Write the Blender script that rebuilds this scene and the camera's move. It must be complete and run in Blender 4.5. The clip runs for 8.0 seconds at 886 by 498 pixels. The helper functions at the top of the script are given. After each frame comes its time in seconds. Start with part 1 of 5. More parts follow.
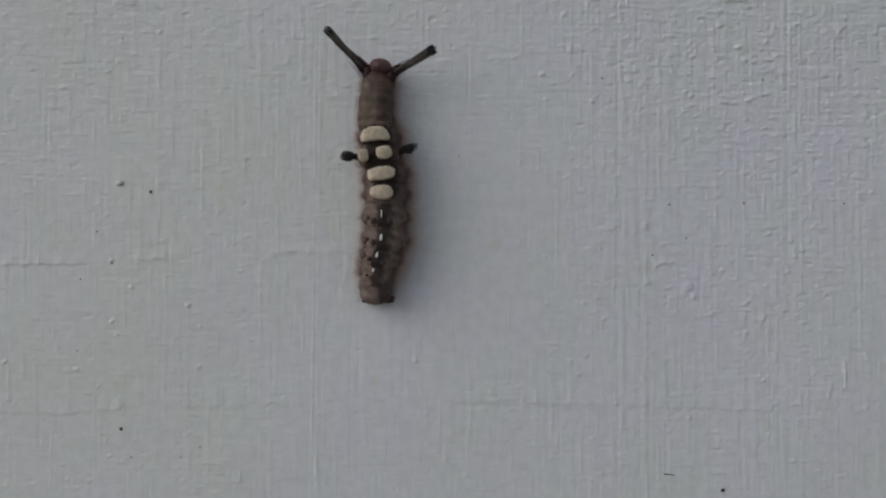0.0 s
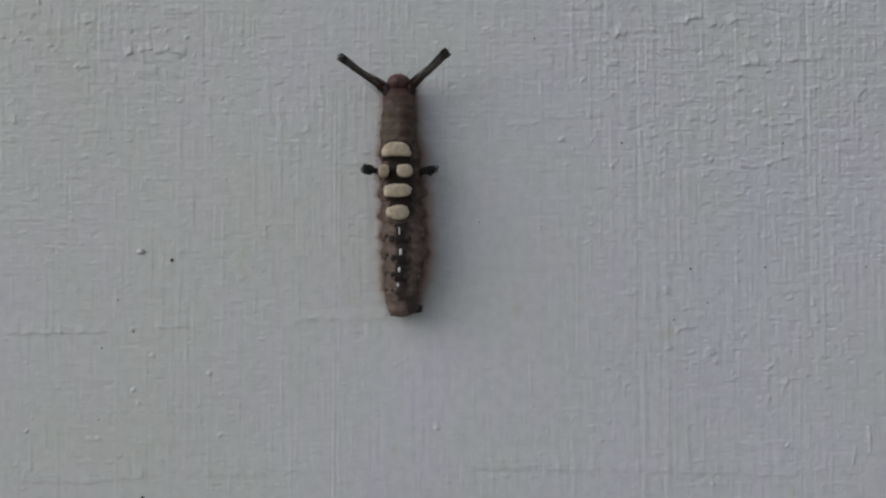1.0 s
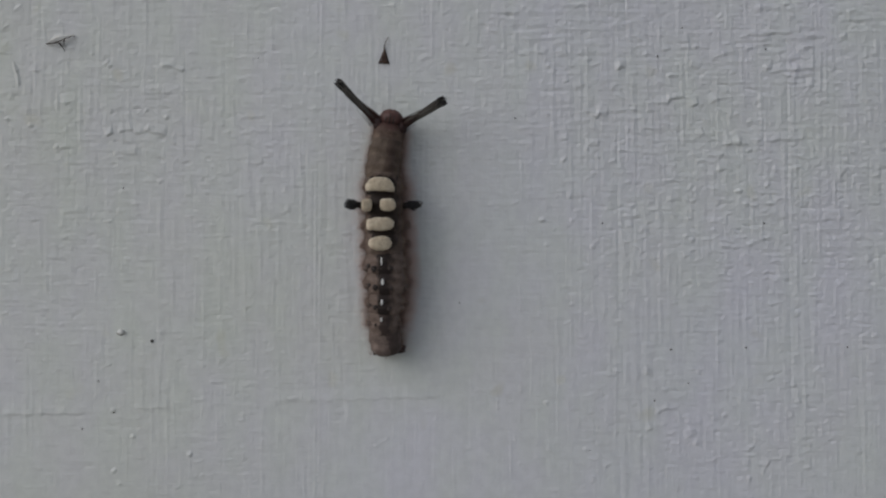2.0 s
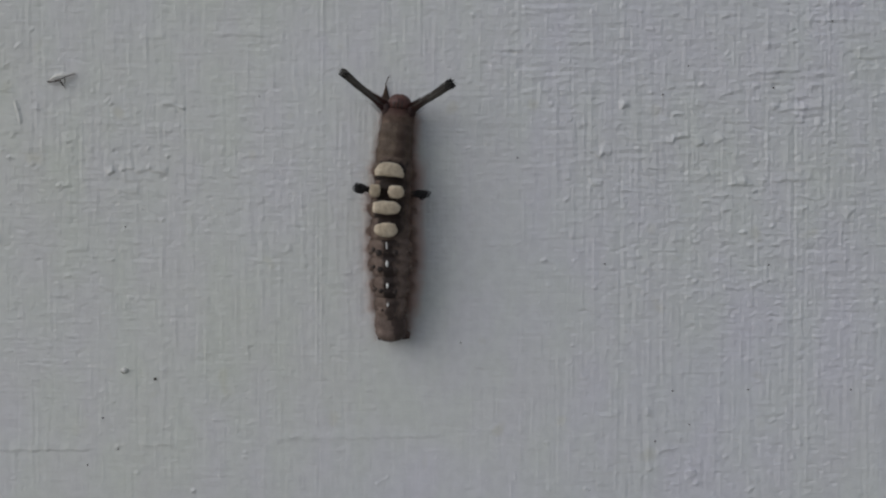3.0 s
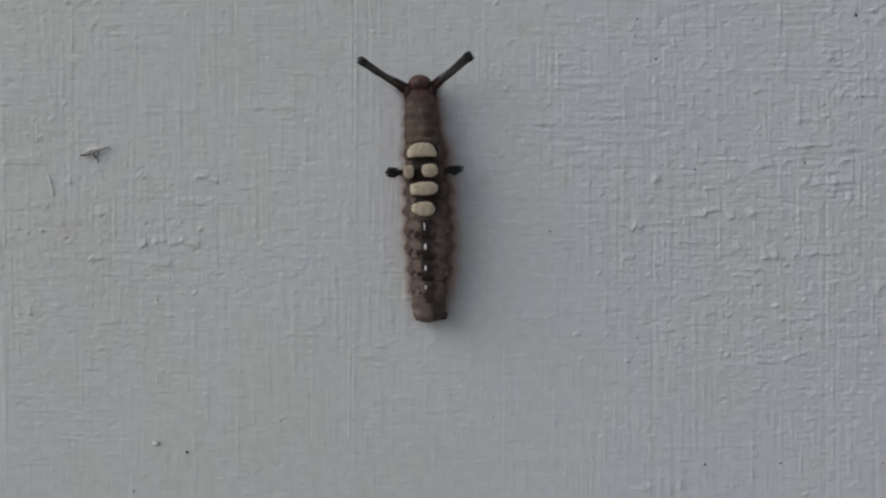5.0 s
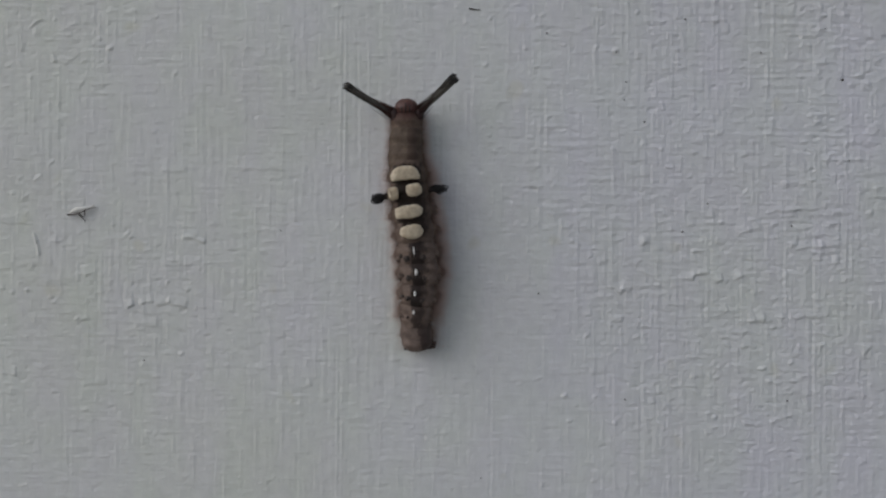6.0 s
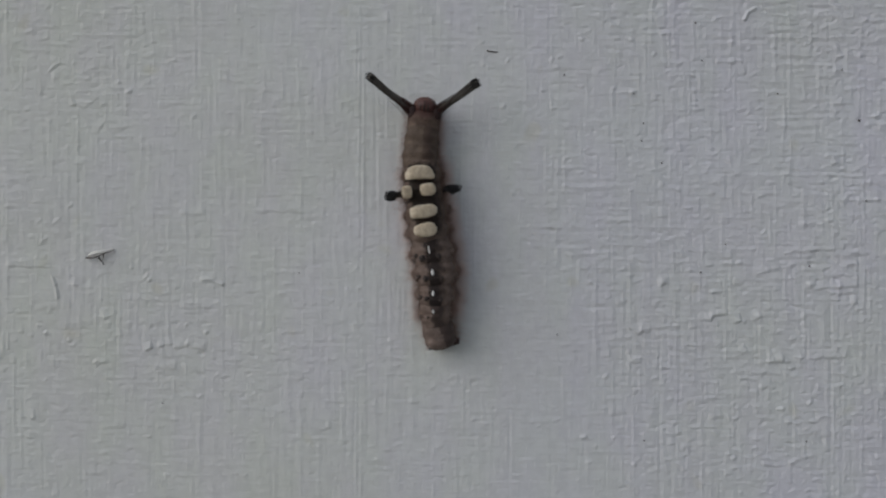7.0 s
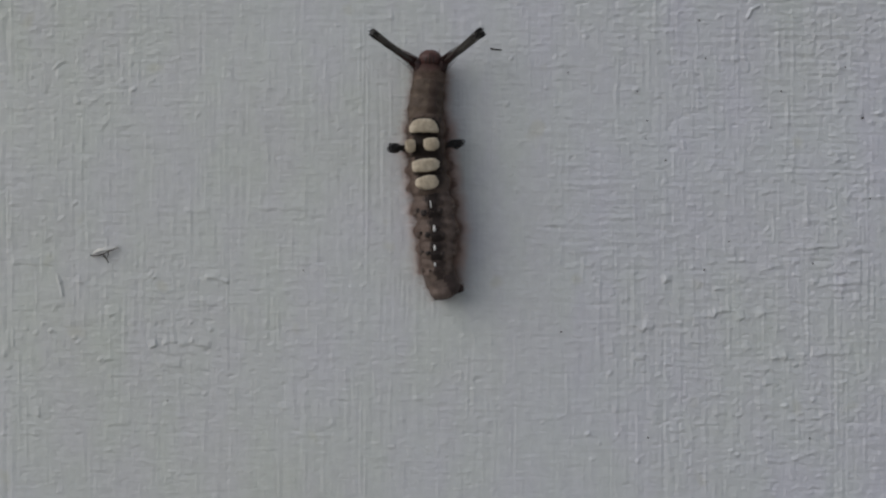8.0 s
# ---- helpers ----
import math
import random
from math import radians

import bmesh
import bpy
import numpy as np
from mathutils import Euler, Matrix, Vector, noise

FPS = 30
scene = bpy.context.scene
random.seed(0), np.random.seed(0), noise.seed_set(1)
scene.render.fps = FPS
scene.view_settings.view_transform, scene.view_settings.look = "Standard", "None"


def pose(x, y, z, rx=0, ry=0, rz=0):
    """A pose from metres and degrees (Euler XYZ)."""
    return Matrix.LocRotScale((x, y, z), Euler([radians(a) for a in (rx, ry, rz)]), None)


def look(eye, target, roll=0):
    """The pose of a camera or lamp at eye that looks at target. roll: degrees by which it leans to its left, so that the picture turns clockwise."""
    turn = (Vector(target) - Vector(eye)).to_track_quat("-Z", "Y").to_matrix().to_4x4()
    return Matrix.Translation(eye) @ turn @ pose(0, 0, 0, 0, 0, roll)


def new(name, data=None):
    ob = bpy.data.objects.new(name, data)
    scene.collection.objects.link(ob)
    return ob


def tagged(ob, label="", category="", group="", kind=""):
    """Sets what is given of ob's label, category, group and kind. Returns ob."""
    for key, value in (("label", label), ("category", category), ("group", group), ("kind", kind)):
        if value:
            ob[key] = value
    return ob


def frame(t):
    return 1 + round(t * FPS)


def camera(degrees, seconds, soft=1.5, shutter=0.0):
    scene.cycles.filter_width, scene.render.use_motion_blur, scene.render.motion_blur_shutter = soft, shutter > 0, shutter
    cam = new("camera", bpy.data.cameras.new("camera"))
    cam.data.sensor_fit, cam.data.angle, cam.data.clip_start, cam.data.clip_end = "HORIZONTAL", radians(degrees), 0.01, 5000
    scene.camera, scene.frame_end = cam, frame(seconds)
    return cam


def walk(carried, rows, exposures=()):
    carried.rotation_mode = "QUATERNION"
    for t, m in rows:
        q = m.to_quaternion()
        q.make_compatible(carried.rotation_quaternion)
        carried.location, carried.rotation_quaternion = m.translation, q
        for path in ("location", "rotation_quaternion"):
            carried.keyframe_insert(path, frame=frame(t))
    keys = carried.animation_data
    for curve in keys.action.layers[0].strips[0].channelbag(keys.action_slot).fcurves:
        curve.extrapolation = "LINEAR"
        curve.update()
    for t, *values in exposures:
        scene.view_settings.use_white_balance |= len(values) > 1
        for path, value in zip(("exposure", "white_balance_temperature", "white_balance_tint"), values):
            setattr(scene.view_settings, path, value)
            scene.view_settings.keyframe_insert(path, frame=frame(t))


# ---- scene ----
MM = 0.001          # lengths of the creature and the wall relief are written in millimetres
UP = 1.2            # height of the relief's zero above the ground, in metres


def wall_pose(x, y, z, rx=0, ry=0, rz=0):
    """A pose on the wall: millimetres along it, out of it (negative y) and up it."""
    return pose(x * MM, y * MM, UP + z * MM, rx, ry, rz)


# ---- camera ----
cam = camera(60, 8.0, soft=2.2)
PATH = [
    (0, -0.00, -95.19, -0.00, 0.40, 0.16, -0.63),
    (0.2, -0.40, -95.15, 1.16, 0.56, 0.07, -0.50),
    (0.5, 0.08, -95.26, 5.71, 0.73, -0.17, -0.38),
    (0.8, -1.19, -95.21, 7.26, 0.92, -0.15, -0.30),
    (1, -1.93, -95.18, 7.03, 1.11, -0.22, -0.25),
    (1.2, -2.38, -95.13, 7.39, 1.15, -0.25, -0.19),
    (1.5, -1.22, -95.14, 9.13, 1.19, -0.24, -0.14),
    (1.7, 0.08, -95.26, 13.25, 1.27, -0.30, -0.27),
    (2.8, 1.48, -95.05, 22.99, -1.33, 0.02, 0.71),
    (3, 2.09, -94.95, 25.73, -1.14, -0.01, 0.77),
    (3.2, 2.21, -95.01, 26.96, -1.16, 0.02, 0.69),
    (3.5, 2.09, -94.99, 25.31, -1.16, 0.11, 0.61),
    (3.7, 2.05, -95.21, 24.12, -1.09, 0.06, 0.68),
    (4, 2.28, -95.07, 27.08, -1.00, -0.21, 0.73),
    (4.2, 1.17, -95.03, 30.69, -0.85, -0.13, 0.73),
    (4.5, 0.33, -95.00, 33.43, -0.70, -0.02, 0.74),
    (4.7, -0.87, -95.07, 33.63, -0.63, -0.02, 0.75),
    (5.8, -3.29, -94.82, 37.86, -0.12, 0.23, -0.38),
    (6, -2.22, -94.89, 40.73, -0.12, 0.28, -0.23),
    (6.2, -2.30, -94.94, 41.44, -0.05, 0.29, -0.24),
    (6.5, -3.34, -94.90, 41.59, 0.03, 0.22, -0.25),
    (6.7, -3.89, -94.83, 42.20, 0.18, 0.16, -0.24),
    (7, -4.52, -94.97, 45.13, 0.33, 0.07, -0.24),
    (7.2, -4.68, -94.99, 46.39, 0.40, 0.12, -0.21),
    (7.5, -4.84, -95.03, 47.82, 0.46, 0.07, -0.19),
    (7.7, -5.07, -95.06, 46.92, 0.35, 0.09, -0.21),
    (8, -5.01, -95.15, 44.97, 0.24, 0.03, -0.23),
]
walk(cam, [(t, wall_pose(x, y, z, 90 + pitch, -roll, yaw)) for t, x, y, z, pitch, roll, yaw in PATH], exposures=[(0.0, -0.12, 6310, 11), (8.0, -0.12, 6310, 11)])

# ---- light: soft daylight from the side ----
SUN_WAY = Vector((-0.76, -0.40, 0.51)).normalized()
world = bpy.data.worlds.new("sky")
scene.world = world
world.use_nodes = True
sky = world.node_tree.nodes.new("ShaderNodeTexSky")
sky.sky_type, sky.sun_disc = "NISHITA", False
sky.sun_elevation = math.asin(SUN_WAY.z)
sky.sun_rotation = math.atan2(SUN_WAY.x, SUN_WAY.y)
sky.air_density, sky.dust_density = 1.0, 1.0
background = world.node_tree.nodes["Background"]
background.inputs["Strength"].default_value = 0.100
veil = world.node_tree.nodes.new("ShaderNodeHueSaturation")   # thin cloud takes the blue out of the sky
veil.inputs["Saturation"].default_value = 0.45
world.node_tree.links.new(sky.outputs["Color"], veil.inputs["Color"])
world.node_tree.links.new(veil.outputs["Color"], background.inputs["Color"])
sun = new("sun", bpy.data.lights.new("sun", "SUN"))
sun.data.energy, sun.data.angle, sun.data.color = 0.95, radians(52), (1.0, 0.985, 0.965)
sun.matrix_world = look(SUN_WAY * 5 + Vector((0, 0, UP)), (0, 0, UP))


# ---- materials ----
def material(name, roughness=0.6, specular=0.4):
    m = bpy.data.materials.new(name)
    m.use_nodes = True
    shader = m.node_tree.nodes["Principled BSDF"]
    shader.inputs["Roughness"].default_value = roughness
    shader.inputs["Specular IOR Level"].default_value = specular
    return m, m.node_tree.nodes, m.node_tree.links, shader


def coords(nodes, kind="Object"):
    return nodes.new("ShaderNodeTexCoord").outputs[kind]


def grain(nodes, links, where, scale, detail=4.0, stretch=(1, 1, 1), roughness=0.55):
    mapping, tex = nodes.new("ShaderNodeMapping"), nodes.new("ShaderNodeTexNoise")
    mapping.inputs["Scale"].default_value = stretch
    links.new(where, mapping.inputs["Vector"])
    links.new(mapping.outputs["Vector"], tex.inputs["Vector"])
    tex.inputs["Scale"].default_value, tex.inputs["Detail"].default_value, tex.inputs["Roughness"].default_value = scale, detail, roughness
    return tex.outputs["Fac"]


def ramp(nodes, links, fac, stops):
    node = nodes.new("ShaderNodeValToRGB")
    elements = node.color_ramp.elements
    while len(elements) < len(stops):
        elements.new(0.5)
    for e, (at, colour) in zip(elements, stops):
        e.position, e.color = at, (*colour, 1)
    links.new(fac, node.inputs["Fac"])
    return node.outputs["Color"]


def blend(nodes, links, fac, a, b, how="MIX"):
    node = nodes.new("ShaderNodeMix")
    node.data_type, node.blend_type = "RGBA", how
    for value, socket in ((fac, node.inputs["Factor"]), (a, node.inputs["A"]), (b, node.inputs["B"])):
        if isinstance(value, (int, float)):
            socket.default_value = value
        elif isinstance(value, tuple):
            socket.default_value = (*value, 1)
        else:
            links.new(value, socket)
    return [o for o in node.outputs if o.type == "RGBA"][0]


def maths(nodes, links, how, a, b=0.0, c=0.0):
    node = nodes.new("ShaderNodeMath")
    node.operation = how
    for n, value in enumerate((a, b, c)):
        if isinstance(value, (int, float)):
            node.inputs[n].default_value = value
        else:
            links.new(value, node.inputs[n])
    return node.outputs["Value"]


def smooth(nodes, links, value, start, end):
    """A soft step from 0 at start to 1 at end."""
    node = nodes.new("ShaderNodeMapRange")
    node.interpolation_type = "SMOOTHSTEP"
    node.inputs["From Min"].default_value, node.inputs["From Max"].default_value = min(start, end), max(start, end)
    node.inputs["To Min"].default_value, node.inputs["To Max"].default_value = (0, 1) if start < end else (1, 0)
    links.new(value, node.inputs["Value"])
    return node.outputs["Result"]


def bump(nodes, links, shader, height, distance, strength=1.0):
    node = nodes.new("ShaderNodeBump")
    node.inputs["Distance"].default_value, node.inputs["Strength"].default_value = distance, strength
    links.new(height, node.inputs["Height"])
    links.new(node.outputs["Normal"], shader.inputs["Normal"])


def wall_paint():
    m, nodes, links, shader = material("wall_paint", 0.62, 0.25)
    where = coords(nodes)
    broad = grain(nodes, links, where, 45, 3)
    tone = ramp(nodes, links, broad, [(0.32, (0.705, 0.712, 0.685)), (0.68, (0.725, 0.722, 0.745))])
    dust = grain(nodes, links, where, 700, 3, (1, 1, 1))
    tone = blend(nodes, links, 0.35, tone, ramp(nodes, links, dust, [(0.35, (0.80, 0.80, 0.80)), (0.62, (1, 1, 1))]), "MULTIPLY")
    spots = grain(nodes, links, where, 210, 1)
    tone = blend(nodes, links, ramp(nodes, links, spots, [(0.70, (0, 0, 0)), (0.78, (0.35, 0.35, 0.35))]), tone, (0.60, 0.58, 0.46))
    mottle = grain(nodes, links, where, 170, 2, (1, 1, 0.45))
    tone = blend(nodes, links, 1.0, tone, ramp(nodes, links, mottle, [(0.36, (0.99, 1.0, 0.965)), (0.64, (1.0, 0.985, 1.0))]), "MULTIPLY")
    split = nodes.new("ShaderNodeSeparateXYZ")
    links.new(where, split.inputs["Vector"])
    # lens colour cast put into the paint: yellower left, bluer right
    wander = maths(nodes, links, "MULTIPLY_ADD", grain(nodes, links, where, 28, 3), 0.05, split.outputs["X"])
    lens_cast = smooth(nodes, links, wander, 0.060, -0.025)
    tone = blend(nodes, links, 1.0, tone, blend(nodes, links, lens_cast, (0.985, 0.985, 1.0), (1.0, 1.0, 0.955)), "MULTIPLY")
    links.new(tone, shader.inputs["Base Color"])
    fine = grain(nodes, links, where, 2600, 3)
    up_strokes = grain(nodes, links, where, 1900, 2, (1, 1, 0.06))
    across = grain(nodes, links, where, 1500, 2, (0.06, 1, 1))
    height = maths(nodes, links, "ADD", maths(nodes, links, "MULTIPLY_ADD", up_strokes, 0.6, fine), across)
    bump(nodes, links, shader, height, 0.00005, 0.8)
    return m


def hide(name, light, deep, band=(), dark=(0.022, 0.015, 0.011), ends=(), cover=1.0):
    """The skin of the caterpillar. band: left and right edge and right-hand softness of a dark band, a marking or
    painted shade by material; ends: where along the ring it fades in (all mm).
    """
    m, nodes, links, shader = material(name, 0.72, 0.3)
    where = coords(nodes)
    patches = grain(nodes, links, where, 800, 4)
    tone = ramp(nodes, links, patches, [(0.30, deep), (0.70, light)])
    freckles = grain(nodes, links, where, 5200, 2)
    tone = blend(nodes, links, 0.4, tone, ramp(nodes, links, freckles, [(0.36, (0.55, 0.52, 0.50)), (0.55, (1, 1, 1))]), "MULTIPLY")
    split = nodes.new("ShaderNodeSeparateXYZ")
    links.new(where, split.inputs["Vector"])
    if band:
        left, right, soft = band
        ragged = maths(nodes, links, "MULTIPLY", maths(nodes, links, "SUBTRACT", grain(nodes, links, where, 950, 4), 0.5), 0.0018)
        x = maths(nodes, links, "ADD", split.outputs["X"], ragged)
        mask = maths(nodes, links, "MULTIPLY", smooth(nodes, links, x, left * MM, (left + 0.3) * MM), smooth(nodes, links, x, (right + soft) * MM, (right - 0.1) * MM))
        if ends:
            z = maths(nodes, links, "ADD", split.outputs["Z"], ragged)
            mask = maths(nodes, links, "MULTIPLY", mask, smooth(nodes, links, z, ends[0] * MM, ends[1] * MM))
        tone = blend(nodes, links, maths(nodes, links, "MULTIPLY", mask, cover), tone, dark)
    links.new(tone, shader.inputs["Base Color"])
    height = maths(nodes, links, "ADD", grain(nodes, links, where, 2200, 4), grain(nodes, links, where, 1500, 3, (0.35, 0.35, 1.6)))
    bump(nodes, links, shader, height, 0.00012, 0.7)
    return m


def coloured(name, a, b, scale, roughness=0.7, specular=0.3, relief=0.0):
    m, nodes, links, shader = material(name, roughness, specular)
    where = coords(nodes)
    links.new(ramp(nodes, links, grain(nodes, links, where, scale, 4), [(0.32, a), (0.68, b)]), shader.inputs["Base Color"])
    if relief:
        bump(nodes, links, shader, grain(nodes, links, where, scale * 2, 4), relief, 0.8)
    return m


def hairy(name, a, b):
    """Strands that differ one from another."""
    m, nodes, links, shader = material(name, 0.55, 0.35)
    pick = nodes.new("ShaderNodeNewGeometry").outputs["Random Per Island"]
    links.new(ramp(nodes, links, pick, [(0.0, a), (1.0, b)]), shader.inputs["Base Color"])
    return m


WALL = wall_paint()
GROUND = coloured("unseen_ground", (0.20, 0.20, 0.19), (0.30, 0.29, 0.27), 3.0, 0.9, 0.2, 0.002)
# thorax: the band darkens only the right side, as painted flank shade
THORAX = hide("thorax_hide", (0.150, 0.110, 0.080), (0.072, 0.050, 0.036), (0.3, 1.3, 0.6), (0.060, 0.036, 0.028), cover=0.6)
COLLAR = hide("collar_hide", (0.165, 0.115, 0.085), (0.078, 0.050, 0.037), (-3.0, 3.0, 0.3), (0.068, 0.030, 0.025), (-0.1, 1.1), 0.85)
SADDLE_FRONT = hide("saddle_front_hide", (0.172, 0.124, 0.094), (0.080, 0.054, 0.041), (-1.75, 1.65, 0.5), (0.016, 0.010, 0.008), (1.35, 0.8))
SADDLE = hide("saddle_hide", (0.178, 0.128, 0.098), (0.078, 0.052, 0.040), (-1.55, 1.75, 0.7), (0.022, 0.014, 0.010))
SADDLE_REAR = hide("saddle_rear_hide", (0.190, 0.138, 0.108), (0.082, 0.056, 0.044), (-1.15, 1.55, 0.9), (0.024, 0.015, 0.011), (-1.1, 0.2))
# next two: own back stripe, its soft right edge painting shade on the flank
STRIPED_SHADED = hide("striped_shaded_hide", (0.225, 0.166, 0.134), (0.104, 0.073, 0.058), (-0.62, 0.75, 1.0), (0.013, 0.008, 0.007), cover=0.92)
LAST_RING = hide("last_ring_hide", (0.225, 0.166, 0.134), (0.104, 0.073, 0.058), (-0.35, 0.8, 0.9), (0.024, 0.015, 0.013), cover=0.75)
# tail: shade on its right half is put into the hide colour
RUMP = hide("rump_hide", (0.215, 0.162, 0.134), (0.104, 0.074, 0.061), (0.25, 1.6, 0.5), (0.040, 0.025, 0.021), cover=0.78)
HEAD = coloured("head_shell", (0.070, 0.032, 0.027), (0.145, 0.068, 0.055), 1400, 0.5, 0.4, 0.00005)
CREAM = hairy("cream_bristle", (0.64, 0.53, 0.38), (0.82, 0.71, 0.55))
CREAM_FELT = coloured("cream_felt", (0.52, 0.43, 0.31), (0.70, 0.61, 0.47), 2600, 0.85, 0.1, 0.0001)
BLACK_HAIR = hairy("black_hair", (0.010, 0.009, 0.009), (0.035, 0.032, 0.032))
GREY_HAIR = hairy("grey_hair", (0.035, 0.028, 0.024), (0.22, 0.20, 0.17))
BROWN_HAIR = hairy("brown_hair", (0.16, 0.10, 0.075), (0.34, 0.24, 0.19))
RED_HAIR = hairy("russet_hair", (0.40, 0.275, 0.23), (0.72, 0.56, 0.50))
RED_ROOT = hairy("red_root_hair", (0.030, 0.011, 0.009), (0.105, 0.044, 0.034))
WART = coloured("wart_skin", (0.020, 0.015, 0.012), (0.06, 0.044, 0.036), 3000, 0.65, 0.4, 0.00006)
RED_WART = coloured("red_wart_skin", (0.020, 0.009, 0.008), (0.050, 0.022, 0.018), 2500, 0.6, 0.35, 0.00006)
PALE_WART = coloured("pale_wart_skin", (0.08, 0.058, 0.047), (0.18, 0.135, 0.11), 2500, 0.65, 0.3, 0.00006)
WHITE_SPOT = coloured("white_spot_skin", (0.72, 0.70, 0.66), (0.88, 0.86, 0.82), 3000, 0.5, 0.4)
DIRT = coloured("dirt", (0.045, 0.040, 0.036), (0.12, 0.105, 0.09), 2500, 0.9, 0.2, 0.00005)
GRIT = coloured("painted_grit", (0.62, 0.61, 0.56), (0.74, 0.73, 0.69), 1500, 0.6, 0.3, 0.00004)
FLAKE = coloured("dead_leaf_flake", (0.035, 0.022, 0.017), (0.10, 0.065, 0.05), 1800, 0.8, 0.2, 0.0001)
PEEL = coloured("peeled_paint", (0.66, 0.64, 0.58), (0.80, 0.78, 0.73), 1300, 0.6, 0.3, 0.00005)


# ---- building blocks ----
def mesh_object(name, verts, faces, mat, parent=None, smooth=True, label=""):
    """One mesh, from vertices in millimetres."""
    data = bpy.data.meshes.new(name)
    data.from_pydata((np.asarray(verts, float) * MM).tolist(), [], faces)
    data.update()
    data.polygons.foreach_set("use_smooth", [smooth] * len(data.polygons))
    data.materials.append(mat)
    ob = new(name, data)
    if parent:
        ob.parent = parent
    return tagged(ob, label=label)


class Heap:
    """Vertices and faces gathered into one mesh."""

    def __init__(self):
        self.verts, self.faces = [], []

    def grid(self, rings, close=True):
        """Rings of equal length, skinned round; closed with caps."""
        start, n = len(self.verts), len(rings[0])
        for ring in rings:
            self.verts.extend(tuple(p) for p in ring)
        for a in range(len(rings) - 1):
            for b in range(n):
                i, j = start + a * n + b, start + a * n + (b + 1) % n
                self.faces.append((i, j, j + n, i + n))
        if close:
            self.faces.append(tuple(start + b for b in reversed(range(n))))
            self.faces.append(tuple(start + (len(rings) - 1) * n + b for b in range(n)))

    def strand(self, root, tip, sag=(0, 0, 0), thick=0.03, end=0.3, sides=3, steps=3):
        """A tapering hair from root to tip, bowed by sag at its middle."""
        root, tip, sag = Vector(root), Vector(tip), Vector(sag)
        along = (tip - root).normalized()
        side = along.orthogonal().normalized()
        other = along.cross(side)
        rings = []
        for k in range(steps + 1):
            f = k / steps
            mid = root.lerp(tip, f) + sag * (4 * f * (1 - f))
            r = thick * (1 - f * (1 - end))
            rings.append([mid + r * (math.cos(a) * side + math.sin(a) * other) for a in (2 * math.pi * s / sides for s in range(sides))])
        self.grid(rings)

    def blob(self, centre, size, rough=0.15, seed=0.0, rings=8, sides=12):
        """A lumpy rounded lump."""
        layers = []
        for a in range(1, rings):
            th = math.pi * a / rings
            layer = []
            for b in range(sides):
                ph = 2 * math.pi * b / sides
                d = Vector((math.sin(th) * math.cos(ph), math.sin(th) * math.sin(ph), math.cos(th)))
                k = 1 + rough * noise.noise(d * 1.7 + Vector((seed, seed * 0.7, 3.1)))
                layer.append((centre[0] + size[0] * d.x * k, centre[1] + size[1] * d.y * k, centre[2] + size[2] * d.z * k))
            layers.append(layer[::-1])
        self.grid(layers)

    def make(self, name, mat, parent=None, label="", smooth=True):
        return mesh_object(name, self.verts, self.faces, mat, parent, smooth, label)


# ---- the wall ----
def field(rng, shape, step, lx, lz):
    """Smooth random relief of unit spread, with correlation lengths lx and lz."""
    fz, fx = np.meshgrid(np.fft.fftfreq(shape[0], step), np.fft.fftfreq(shape[1], step), indexing="ij")
    spectrum = np.fft.fft2(rng.standard_normal(shape)) * np.exp(-2 * (np.pi**2) * ((fx * lx) ** 2 + (fz * lz) ** 2))
    out = np.fft.ifft2(spectrum).real
    return out / out.std()


